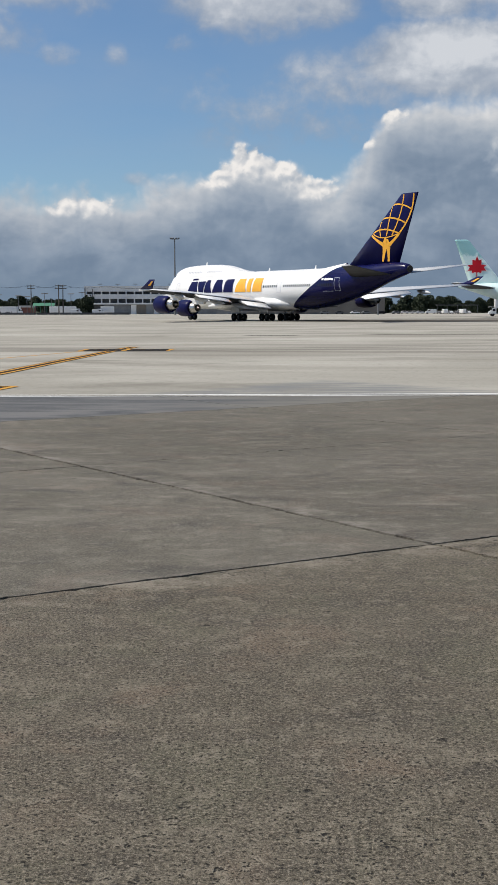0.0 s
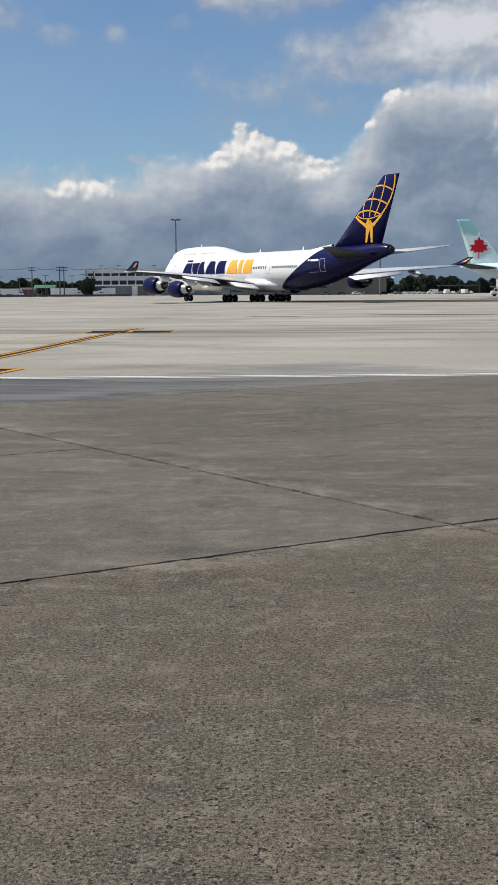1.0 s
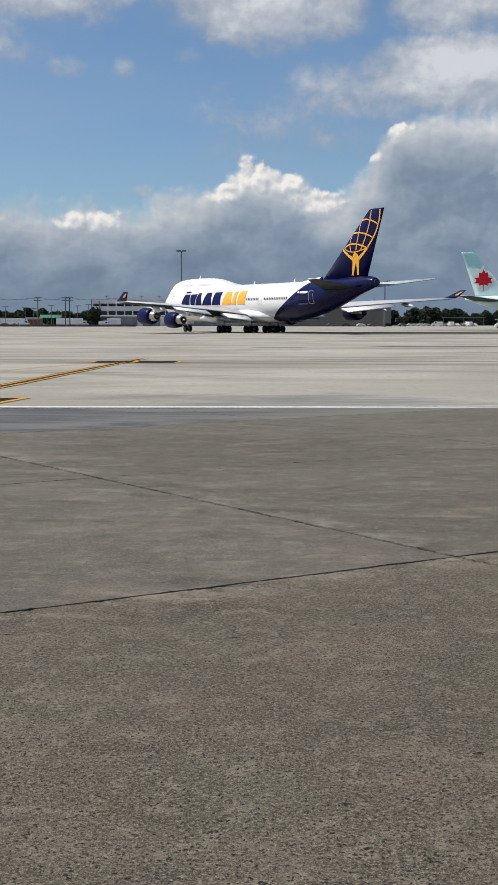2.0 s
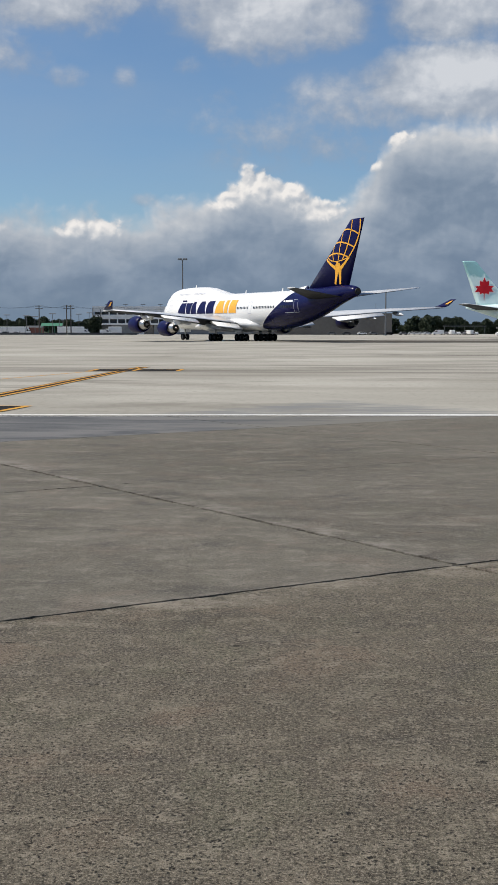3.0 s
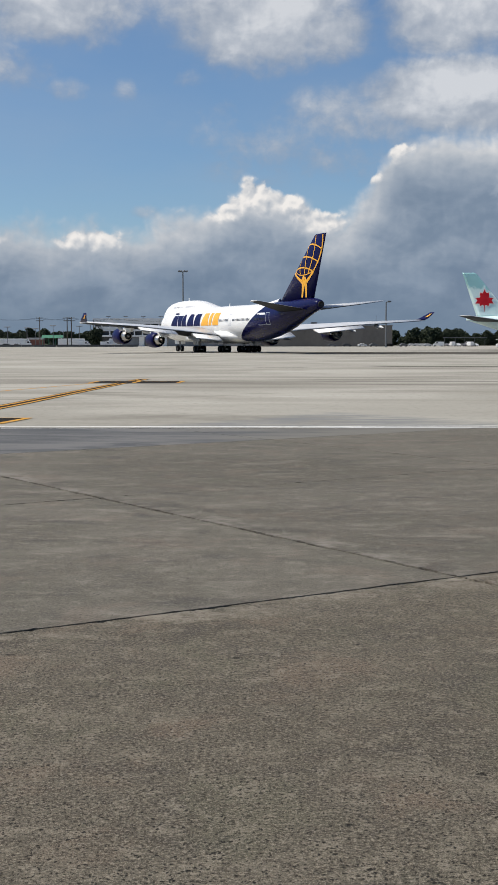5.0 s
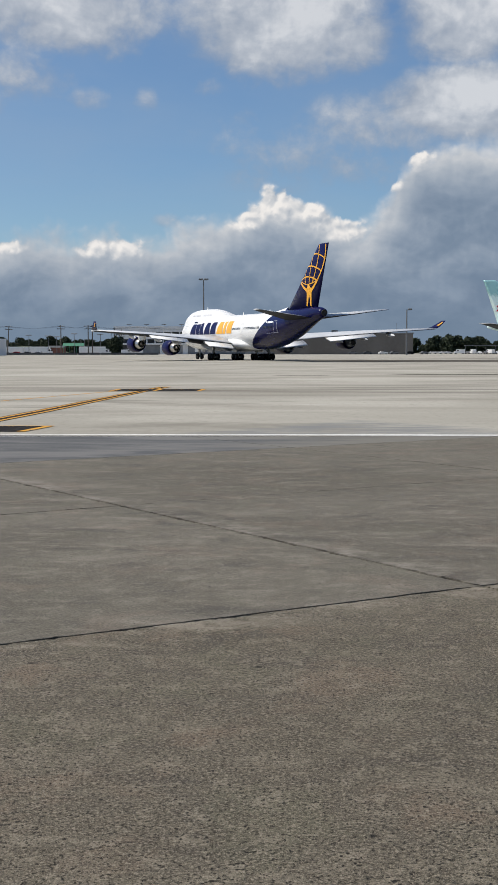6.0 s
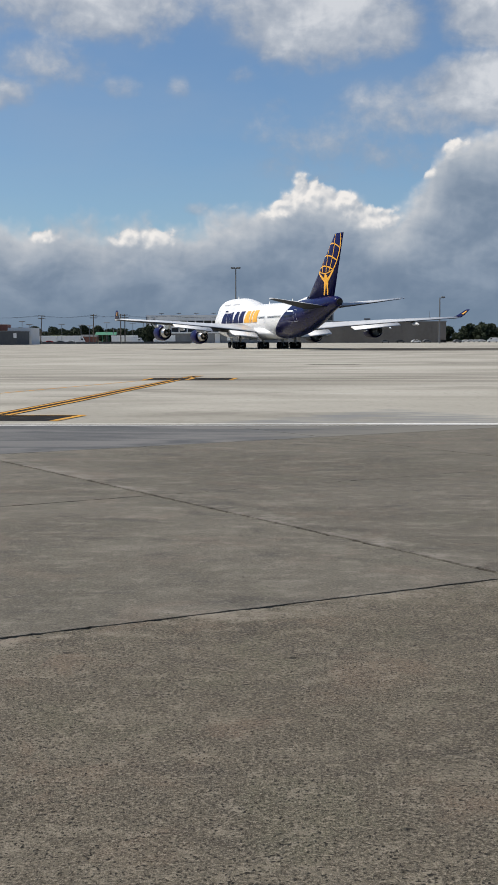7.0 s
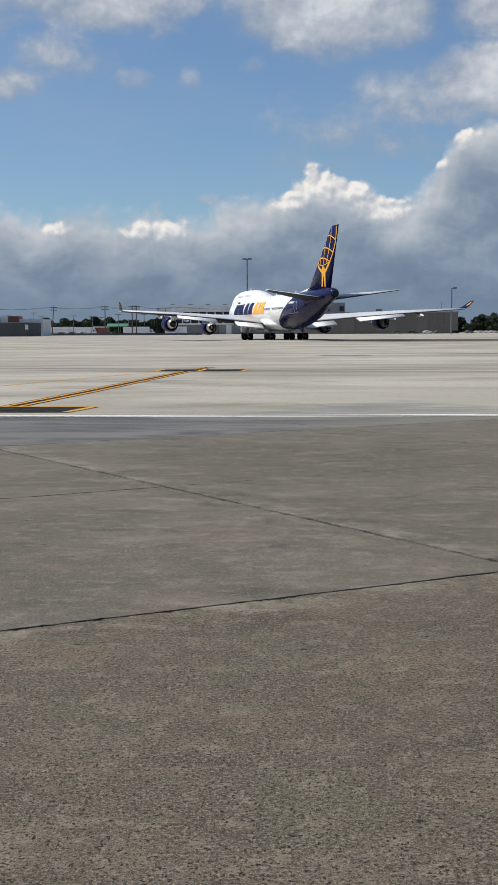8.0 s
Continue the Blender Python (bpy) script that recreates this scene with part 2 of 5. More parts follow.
def near_concrete(n, b, coarse, tint):
    """Worn concrete: exposed aggregate, pits, stains and pale scaling along the joints."""
    v = world_place(n)
    info = n.add("ShaderNodeObjectInfo")
    warp = n.add("ShaderNodeTexNoise")
    warp.inputs["Scale"].default_value = 16.0
    n.plug(warp.inputs["Vector"], v)
    bent = n.mix(0.05, v, warp.outputs["Color"], "ADD")
    grain = n.noise(v, 120.0, 3.0, 0.7)
    stone = n.noise(v, 52.0, 5.0, 0.72)
    clump = n.noise(v, 7.0, 6.0, 0.72, 0.3)
    mid = n.noise(n.stretch(v, 0.75, 1.3, 1.0), 1.9, 7.0, 0.66, 0.5)
    big = n.noise(n.stretch(v, 0.5, 1.0, 1.0), 0.34, 5.0, 0.6, 0.8)
    hue = n.noise(v, 1.3, 4.0, 0.6, 0.6)
    col = n.mix(n.step(big, 0.32, 0.68), (0.075, 0.069, 0.052), (0.108, 0.100, 0.079))
    col = n.mix(n.times(n.step(mid, 0.50, 0.70), 0.6), col, (0.178, 0.168, 0.139))
    col = n.mix(n.times(n.step(mid, 0.48, 0.33), 0.8), col, (0.050, 0.046, 0.037))
    col = n.mix(n.times(n.step(hue, 0.54, 0.66), 0.48 * coarse), col, (0.150, 0.114, 0.086))      # rusty patches
    col = n.mix(n.times(n.step(hue, 0.46, 0.34), 0.48 * coarse), col, (0.092, 0.094, 0.066))      # greenish patches
    col = n.mix(n.times(n.step(clump, 0.52, 0.64), 0.65 * coarse), col, (0.205, 0.192, 0.156))
    col = n.mix(n.times(n.step(clump, 0.47, 0.34), 0.60 * coarse), col, (0.048, 0.043, 0.034))
    col = n.mix(n.times(n.step(stone, 0.53, 0.61), 0.9 * coarse), col, (0.215, 0.200, 0.162))
    col = n.mix(n.times(n.step(stone, 0.46, 0.39), 0.95 * coarse), col, (0.020, 0.018, 0.014))
    col = n.mix(n.times(n.step(grain, 0.54, 0.64), 0.7 * coarse), col, (0.255, 0.238, 0.196))
    col = n.mix(n.times(n.step(grain, 0.45, 0.36), 0.70 * coarse), col, (0.026, 0.022, 0.017))
    # pale scaling beside the joints
    ragged = n.plus(n.times(n.minus(mid, 0.5), 1.6), n.times(n.minus(clump, 0.5), 1.0))
    near_side = from_line(n, v, (1.43, 8.79), (0.858, 0.514))
    band = n.times(n.step(near_side, -0.5, -0.05), n.step(near_side, 0.02, 0.0))
    long_side = from_line(n, v, (1.43, 8.79), (0.581, -0.814))
    band = n.math("MAXIMUM", band, n.times(n.times(n.step(long_side, 0.45, 0.02), n.step(long_side, -0.02, 0.0)), 0.7))
    scaled = n.times(band, n.step(n.plus(n.times(ragged, 1.4), n.times(n.minus(big, 0.5), 1.5)), -0.30, 0.5))
    col = n.mix(n.times(scaled, 0.75), col, (0.235, 0.222, 0.190))
    # pits of two sizes
    small = n.times(pits(n, bent, 75.0, 0.26 * coarse * coarse, 0.85), n.step(clump, 0.36, 0.58))
    large = n.times(pits(n, n.stretch(bent, 0.8, 1.4, 1.0), 11.0, 0.09, 0.30), n.step(stone, 0.62, 0.50))
    hole = n.math("MAXIMUM", small, large)
    col = n.mix(n.times(hole, 0.9), col, (0.012, 0.011, 0.009))
    tone = n.math("MULTIPLY_ADD", info.outputs["Random"], 0.12, 0.94)
    col = n.mix(1.0, col, n.vec(n.times(tone, tint[0]), n.times(tone, tint[1]), n.times(tone, tint[2])), "MULTIPLY")
    n.plug(b.inputs["Base Color"], col)
    b.inputs["Specular IOR Level"].default_value = 0.2
    n.plug(b.inputs["Roughness"], n.step(mid, 0.2, 0.8, 0.72, 0.95))
    height = n.minus(n.plus(n.times(grain, 0.5), n.times(stone, 1.0)), n.times(hole, 0.8))
    bump(n, b, height, 1.0 * coarse, 0.016)


def build_dark_row(n, b):
    v = world_place(n)
    grain = n.noise(v, 14.0, 5.0, 0.65)
    x, y, z = n.split(v)
    big = n.noise(n.stretch(v, 0.3, 1.2, 1.0), 1.1, 7.0, 0.68, 0.8)
    col = n.mix(n.step(big, 0.38, 0.62), (0.074, 0.076, 0.078), (0.142, 0.140, 0.134))
    worn = n.step(n.plus(n.times(x, 0.26), n.times(n.minus(big, 0.5), 3.0)), -0.5, 0.6)
    col = n.mix(n.times(worn, 0.9), col, (0.158, 0.150, 0.126))
    col = n.mix(n.times(n.step(grain, 0.5, 0.75), 0.35), col, (0.22, 0.20, 0.175))
    n.plug(b.inputs["Base Color"], col)
    b.inputs["Specular IOR Level"].default_value = 0.25
    b.inputs["Roughness"].default_value = 0.8
    bump(n, b, grain, 0.4, 0.006)


def build_far_concrete(n, b):
    v = world_place(n)
    x, y, z = n.split(v)
    grain = n.noise(v, 5.0, 5.0, 0.65)
    streak = n.noise(n.stretch(v, 0.22, 0.5, 1.0), 0.42, 7.0, 0.66, 0.9)
    blotch = n.noise(n.stretch(v, 0.35, 0.5, 1.0), 0.22, 5.0, 0.55, 0.8)
    col = n.mix(n.step(blotch, 0.32, 0.7), (0.278, 0.266, 0.230), (0.392, 0.377, 0.333))
    col = n.mix(n.times(n.step(streak, 0.50, 0.30), 0.7), col, (0.185, 0.174, 0.148))
    col = n.mix(n.times(n.step(streak, 0.58, 0.75), 0.5), col, (0.49, 0.475, 0.43))
    col = n.mix(n.times(n.step(grain, 0.5, 0.3), 0.3), col, (0.11, 0.10, 0.085))
    # damp blue-grey stain beside the edge line
    d = n.minus(n.math("SUBTRACT", 30.3, n.times(n.math("ABSOLUTE", n.minus(x, 1.8)), 1.25)), y)
    wet = n.step(n.plus(d, n.times(n.minus(n.noise(n.stretch(v, 0.4, 1.5, 1.0), 1.3, 4.0), 0.5), 2.4)), -0.3, 0.9)
    wet = n.times(wet, n.step(n.noise(n.stretch(v, 0.35, 2.2, 1.0), 1.6, 5.0, 0.65), 0.36, 0.6))
    col = n.mix(n.times(wet, 0.75), col, (0.172, 0.182, 0.190))
    # rubber and dirt across the taxi lane
    lane = n.times(n.step(y, 44.0, 50.0), n.step(y, 66.0, 58.0))
    lane = n.times(lane, n.step(n.noise(n.stretch(v, 0.08, 0.5, 1.0), 0.8, 5.0), 0.45, 0.62))
    col = n.mix(n.times(lane, 0.55), col, (0.10, 0.09, 0.077))
    # broad dark bands far out, and narrow black tyre streaks nearer
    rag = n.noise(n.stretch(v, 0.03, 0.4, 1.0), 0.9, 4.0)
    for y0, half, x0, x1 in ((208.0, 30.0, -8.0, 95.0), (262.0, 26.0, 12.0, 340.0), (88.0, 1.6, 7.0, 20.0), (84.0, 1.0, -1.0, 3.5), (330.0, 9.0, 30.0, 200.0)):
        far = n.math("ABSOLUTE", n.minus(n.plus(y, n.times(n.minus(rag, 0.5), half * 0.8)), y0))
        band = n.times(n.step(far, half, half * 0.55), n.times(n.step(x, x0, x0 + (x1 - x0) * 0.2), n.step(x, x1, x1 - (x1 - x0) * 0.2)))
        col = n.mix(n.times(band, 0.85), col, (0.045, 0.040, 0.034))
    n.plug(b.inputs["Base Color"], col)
    b.inputs["Specular IOR Level"].default_value = 0.02
    n.plug(b.inputs["Roughness"], n.step(streak, 0.3, 0.7, 0.85, 0.97))
    bump(n, b, grain, 0.3, 0.01)


def build_grass(n, b):
    v = world_place(n)
    a = n.noise(v, 0.02, 5.0)
    c = n.noise(v, 0.5, 4.0)
    col = n.mix(n.step(a, 0.35, 0.65), (0.045, 0.058, 0.024), (0.10, 0.095, 0.05))
    n.plug(b.inputs["Base Color"], n.mix(n.times(c, 0.4), col, (0.06, 0.07, 0.03)))
    b.inputs["Roughness"].default_value = 0.95


def build_leaves(n, b):
    v = place(n)
    geo = n.add("ShaderNodeNewGeometry")
    info = n.add("ShaderNodeObjectInfo")
    a = n.noise(v, 0.5, 4.0)
    col = n.mix(geo.outputs["Random Per Island"], (0.016, 0.028, 0.012), (0.036, 0.054, 0.022))
    col = n.mix(n.times(a, 0.5), col, (0.022, 0.032, 0.018))
    col = n.mix(n.times(info.outputs["Random"], 0.35), col, (0.042, 0.050, 0.022))
    n.plug(b.inputs["Base Color"], col)
    b.inputs["Roughness"].default_value = 0.85


def line_paint(name, col, wear=0.8):
    def build(n, b):
        v = world_place(n)
        a, c = n.noise(v, 3.0, 6.0, 0.7), n.noise(n.stretch(v, 0.3, 1.0, 1.0), 0.7, 4.0)
        worn = n.math("MULTIPLY", n.step(a, 0.52, 0.68), n.step(c, 0.35, 0.7))
        n.plug(b.inputs["Base Color"], n.mix(n.times(worn, wear), col, (0.25, 0.235, 0.21)))
        b.inputs["Specular IOR Level"].default_value = 0.03
        b.inputs["Roughness"].default_value = 0.85
    return material(name, build)




def build_livery(n, b):
    """White forward, dark blue aft of a curved edge that rises towards the fin."""
    v = place(n)
    x, y, z = n.split(v)
    h = n.math("MAXIMUM", n.minus(z, 2.0), 0.0)
    edge = n.minus(n.times(n.math("POWER", h, 2.0), 0.10), n.plus(n.times(h, 2.55), 7.8))
    aft = n.step(n.minus(edge, x), -0.04, 0.04)
    dirt = n.noise(n.stretch(v, 0.15, 1.0, 0.8), 1.2, 5.0)
    belly = n.noise(n.stretch(v, 0.3, 1.0, 1.0), 0.6, 4.0)
    white = n.mix(n.times(n.step(dirt, 0.5, 0.8), 0.25), (0.80, 0.80, 0.785), (0.62, 0.615, 0.59))
    navy = n.mix(n.step(belly, 0.3, 0.7), (0.0042, 0.0047, 0.046), (0.0060, 0.0066, 0.058))
    n.plug(b.inputs["Base Color"], n.mix(aft, white, navy))
    n.plug(b.inputs["Roughness"], n.step(dirt, 0.3, 0.8, 0.22, 0.38))
    b.inputs["Specular IOR Level"].default_value = 0.2
    b.inputs["Coat Weight"].default_value = 0.08
    b.inputs["Coat Roughness"].default_value = 0.15


def build_teal(n, b):
    """Pale ice blue with a darker, mottled fin top."""
    v = place(n)
    x, y, z = n.split(v)
    a = n.noise(v, 0.5, 6.0, 0.65, 0.8)
    f = n.step(n.plus(z, n.times(n.minus(a, 0.5), 7.0)), 14.2, 15.6)
    col = n.mix(n.step(a, 0.3, 0.7), (0.56, 0.74, 0.74), (0.66, 0.80, 0.79))
    n.plug(b.inputs["Base Color"], n.mix(f, col, (0.27, 0.50, 0.52)))
    b.inputs["Roughness"].default_value = 0.3


def wall_stuff(name, a, c, scale=0.3):
    def build(n, b):
        v = world_place(n)
        big = n.noise(n.stretch(v, 1.0, 1.0, 0.4), scale, 5.0)
        small = n.noise(v, scale * 9, 4.0)
        f = n.plus(n.times(big, 0.7), n.times(small, 0.3))
        n.plug(b.inputs["Base Color"], n.mix(n.step(f, 0.35, 0.65), a, c))
        b.inputs["Roughness"].default_value = 0.8
    return material(name, build)


CONCRETE_NEAR = material("coarse_weathered_concrete", lambda n, b: near_concrete(n, b, 1.0, (1.31, 1.23, 1.15)))
CONCRETE_MID = material("smoother_weathered_concrete", lambda n, b: near_concrete(n, b, 0.48, (1.20, 1.18, 1.20)))
CONCRETE_DARK = material("darkened_concrete", build_dark_row)
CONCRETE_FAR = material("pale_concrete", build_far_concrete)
GRASS = material("grass", build_grass)
LEAVES = material("leaves", build_leaves)
BARK = painted("bark", (0.09, 0.07, 0.05), 0.9)
def build_filler(n, b):
    """Old black joint filler, silted with grit in places."""
    v = world_place(n)
    grit = n.step(n.noise(v, 2.2, 6.0, 0.7), 0.47, 0.62)
    n.plug(b.inputs["Base Color"], n.mix(n.times(grit, 0.7), (0.017, 0.014, 0.010), (0.050, 0.042, 0.031)))
    b.inputs["Roughness"].default_value = 0.95
    b.inputs["Specular IOR Level"].default_value = 0.1


SEAL = material("joint_filler", build_filler)
WHITE_LINE = line_paint("white_line_paint", (0.78, 0.78, 0.76))
YELLOW_LINE = line_paint("yellow_line_paint", (0.55, 0.29, 0.06))
BLACK_LINE = line_paint("black_line_paint", (0.022, 0.021, 0.020), 0.25)
LIVERY = material("white_and_blue_livery", build_livery)
WHITE = painted("white_gloss_paint", (0.80, 0.80, 0.785), 0.3, 0, 0.08, 0.5, 0.2)
WING_GREY = painted("wing_grey_paint", (0.60, 0.61, 0.62), 0.35, 0, 0.12, 0.4, 0.1)
# painted-in shade for wing and tailplane undersides; plain dark grey on rims and cars
SHADE_DARK_GREY = painted("shade_and_dark_grey_paint", (0.095, 0.098, 0.102), 0.85, 0, 0.15, 0.4, 0.0, 0.02)
NAVY = painted("dark_blue_gloss_paint", (0.0056, 0.0062, 0.060), 0.38, 0, 0.2, 0.5, 0.0, 0.14)
GOLD = painted("golden_yellow_paint", (0.86, 0.42, 0.035), 0.4, 0, 0.08)
RED = painted("red_paint", (0.50, 0.010, 0.020), 0.5, spec=0.2)
TEAL = material("ice_blue_livery", build_teal)
BARE = painted("bare_metal", (0.55, 0.54, 0.52), 0.32, 0.9, 0.2)
HOT_METAL = painted("heat_stained_metal", (0.22, 0.20, 0.18), 0.4, 0.8, 0.3)
RUBBER = painted("black_rubber", (0.016, 0.016, 0.016), 0.9, spec=0.1)
DARK = painted("dark_opening", (0.012, 0.012, 0.013), 0.6)
GEAR_GREY = painted("landing_gear_grey", (0.42, 0.43, 0.43), 0.45, 0.2)
GLASS_DARK = painted("dark_window_glass", (0.02, 0.022, 0.026), 0.12)
MARK = painted("faded_white_marking", (0.50, 0.52, 0.58), 0.5)
STEEL = painted("galvanised_steel", (0.17, 0.175, 0.18), 0.5, 0.4)
WOOD_POLE = painted("weathered_pole_wood", (0.10, 0.085, 0.07), 0.9)
PALE_PANEL = wall_stuff("pale_parapet_concrete", (0.62, 0.63, 0.63), (0.76, 0.76, 0.75), 0.1)
GREY_WALL = wall_stuff("grey_metal_cladding", (0.17, 0.18, 0.19), (0.25, 0.26, 0.27), 0.1)
DARK_WALL = wall_stuff("dark_grey_cladding", (0.055, 0.06, 0.066), (0.085, 0.09, 0.095), 0.1)
TAN_WALL = wall_stuff("brown_grey_cladding", (0.150, 0.134, 0.115), (0.195, 0.176, 0.152), 0.08)
BRICK = wall_stuff("red_brown_brick", (0.16, 0.06, 0.045), (0.22, 0.09, 0.065), 0.5)
GREEN_ROOF = painted("green_sheet_roof", (0.05, 0.20, 0.12), 0.5)


# ---- mesh helpers ----
def mesh_of(name, bm, mat, smooth=False):
    me = bpy.data.meshes.new(name)
    bmesh.ops.recalc_face_normals(bm, faces=bm.faces)
    bm.to_mesh(me)
    bm.free()
    for m in (mat if isinstance(mat, (list, tuple)) else [mat]):
        me.materials.append(m)
    if smooth:
        for p in me.polygons:
            p.use_smooth = True
    return me


def part(name, bm, mat, parent=None, label="", smooth=False):
    ob = new(name, mesh_of(name, bm, mat, smooth))
    ob.parent = parent
    if label:
        ob["label"] = label
    return ob


def thing(name, label, category, m=None, group="", kind=""):
    ob = new(name)
    ob.empty_display_size = 0.5
    if m is not None:
        ob.matrix_basis = m
    return tagged(ob, label, category, group, kind)


def box(bm, x0, y0, z0, x1, y1, z1, bevel=0.0):
    vs = [bm.verts.new((x, y, z)) for x in (x0, x1) for y in (y0, y1) for z in (z0, z1)]
    fs = [bm.faces.new([vs[k] for k in q]) for q in ((0, 1, 3, 2), (4, 6, 7, 5), (0, 4, 5, 1), (2, 3, 7, 6), (0, 2, 6, 4), (1, 5, 7, 3))]
    if bevel:
        edges = list({e for f in fs for e in f.edges})
        bmesh.ops.bevel(bm, geom=edges, offset=bevel, segments=1, affect="EDGES", profile=0.5)
    return bm


def boxes(*dims, bevel=0.0):
    bm = bmesh.new()
    for d in dims:
        box(bm, *d, bevel=bevel)
    return bm


def rod(bm, a, b, r0, r1=None, sides=8):
    a, b = Vector(a), Vector(b)
    r1 = r0 if r1 is None else r1
    q = (b - a).to_track_quat("Z", "Y")
    rings = []
    for c, r in ((a, r0), (b, r1)):
        rings.append([bm.verts.new(c + q @ Vector((r * math.cos(k * math.tau / sides), r * math.sin(k * math.tau / sides), 0))) for k in range(sides)])
    for k in range(sides):
        j = (k + 1) % sides
        bm.faces.new((rings[0][k], rings[0][j], rings[1][j], rings[1][k]))
    bm.faces.new(rings[0][::-1])
    bm.faces.new(rings[1])
    return bm


def loft(rings, cap=True, closed=True):
    """A skin through rings of points."""
    bm = bmesh.new()
    vr = [[bm.verts.new(p) for p in r] for r in rings]
    m = len(rings[0])
    for a, b in zip(vr, vr[1:]):
        for k in range(m if closed else m - 1):
            j = (k + 1) % m
            bm.faces.new((a[k], a[j], b[j], b[k]))
    if cap:
        bm.faces.new(vr[0][::-1])
        bm.faces.new(vr[-1])
    return bm


def lathe(profile, axis="x", sides=28, centre=(0, 0, 0), caps=False):
    """Turn (along, radius) pairs about an axis."""
    c = Vector(centre)
    rings = []
    for s, r in profile:
        ring = []
        for k in range(sides):
            a = k * math.tau / sides
            u, w = r * math.cos(a), r * math.sin(a)
            ring.append(c + (Vector((s, u, w)) if axis == "x" else Vector((u, s, w)) if axis == "y" else Vector((u, w, s))))
        rings.append(ring)
    return loft(rings, cap=caps)


def flat(points, z=0.0):
    bm = bmesh.new()
    bm.faces.new([bm.verts.new((x, y, z)) for x, y in points])
    return bm


def slabbed(points, z0, z1):
    """A prism over a plan outline."""
    return loft([[(x, y, z0) for x, y in points], [(x, y, z1) for x, y in points]])


def stripe(points, width, z0=0.0, z1=0.004):
    """A painted strip of constant width along a plan line."""
    bm = bmesh.new()
    left, right = [], []
    for k, p in enumerate(points):
        a, b = Vector(points[max(k - 1, 0)]), Vector(points[min(k + 1, len(points) - 1)])
        d = (b - a).normalized()
        s = Vector((-d.y, d.x)) * width / 2
        left.append(bm.verts.new((p[0] + s.x, p[1] + s.y, z1)))
        right.append(bm.verts.new((p[0] - s.x, p[1] - s.y, z1)))
    for k in range(len(points) - 1):
        bm.faces.new((left[k], right[k], right[k + 1], left[k + 1]))
    return bm


# ---- ground ----
APRON_EDGE = 24.5            # where the slabs meet the pale concrete
ground = part("ground", flat([(-4500, -1500), (4500, -1500), (4500, 4800), (-4500, 4800)], -0.35), GRASS)
tagged(ground, "flat dry grass and earth round the airfield", "ground", kind="structure")
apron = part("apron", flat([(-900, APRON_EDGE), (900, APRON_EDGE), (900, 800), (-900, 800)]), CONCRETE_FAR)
tagged(apron, "wide pale streaked concrete airport apron", "apron", kind="structure")
apron_bed = part("apron_bed", flat([(-120, -60), (120, -60), (120, APRON_EDGE), (-120, APRON_EDGE)], -0.012), SEAL)
tagged(apron_bed, "dark joint filler under the concrete slabs", "joint filler", kind="structure")

white_line = thing("edge_line", "double white painted edge line on the apron", "marking", kind="structure")
part("stripe", stripe([(-60, 23.3), (-5, 24.66), (0, 24.78), (5, 25.0), (60, 27.4)], 0.13), WHITE_LINE, white_line)
part("stripe", stripe([(-60, 22.85), (-5, 24.21), (0, 24.33), (5, 24.55), (60, 26.95)], 0.09, z1=0.008), WHITE_LINE, white_line)

lead = [(-7.75, 20 + 5.2), (-7.30, 27.0), (-6.86, 34.2), (-6.45, 43.0), (-5.99, 51.8), (-5.6, 58.0)]
lead_line = thing("lead_in_line", "worn yellow taxi lead-in line edged in black", "marking", kind="structure")
part("border", stripe(lead, 0.62), BLACK_LINE, lead_line, "black border")
part("stripe", stripe([(x - 0.17, y) for x, y in lead], 0.12, z1=0.008), YELLOW_LINE, lead_line)
part("stripe", stripe([(x + 0.17, y) for x, y in lead], 0.12, z1=0.008), YELLOW_LINE, lead_line)
branch = [(-14.0, 24.95 + 0.9), (-10.41, 38.24), (-9.01, 44.13), (-7.19, 51.6), (-6.4, 55.0)]
branch_line = thing("branch_line", "thin faded yellow branch line on the apron", "marking", kind="structure")
part("stripe", stripe(branch, 0.11, z1=0.006), YELLOW_LINE, branch_line)


def stand_marking(x0, x1, y0, y1, slant, label):
    ob = thing("stand_marking", label, "marking", kind="structure")
    quad = lambda a, b, c, d: [(a, c), (b, c), (b + slant, d), (a + slant, d)]
    part("panel", flat(quad(x0, x1, y0, y1), 0.010), BLACK_LINE, ob)
    for a in (x0 - 0.02, (x0 + x1) / 2 - 0.12, x1 - 0.16):
        part("bar", flat(quad(a, a + 0.18, y0, y1), 0.014), YELLOW_LINE, ob, "yellow bar")
    part("bar", flat(quad(x0, x1, y1 - 0.13, y1), 0.016), YELLOW_LINE, ob, "yellow bar")
    return ob


stand_marking(-10.4, -5.5, 25.55, 27.5, 0.28, "black apron marking panel with yellow outline")
stand_marking(-7.45, -3.55, 52.0, 54.3, 0.1, "black apron marking panel with yellow bars")

# near slabs: across joints (point, direction, gap) and long joints spaced along COLUMN
LONG = Vector((-0.581, 0.814)).normalized()
COLUMN = Vector((0.814, 0.581)).normalized()
CORNER, SIZE_U, SIZE_V = Vector((1.43, 8.79)), 6.3, 5.6
ROWS = {0: (Vector((1.43, 8.79)), Vector((0.858, 0.514)), 0.034), 1: (Vector((-1.81, 13.32)), Vector((0.833, 0.552)), 0.026)}


def row_line(j):
    """The across joint number j: a point on it, its direction and its half gap."""
    p, d, gap = ROWS.get(j, (CORNER + LONG * (SIZE_V * j), Vector((0.824, 0.567)), 0.024))
    return p, d.normalized(), gap / 2


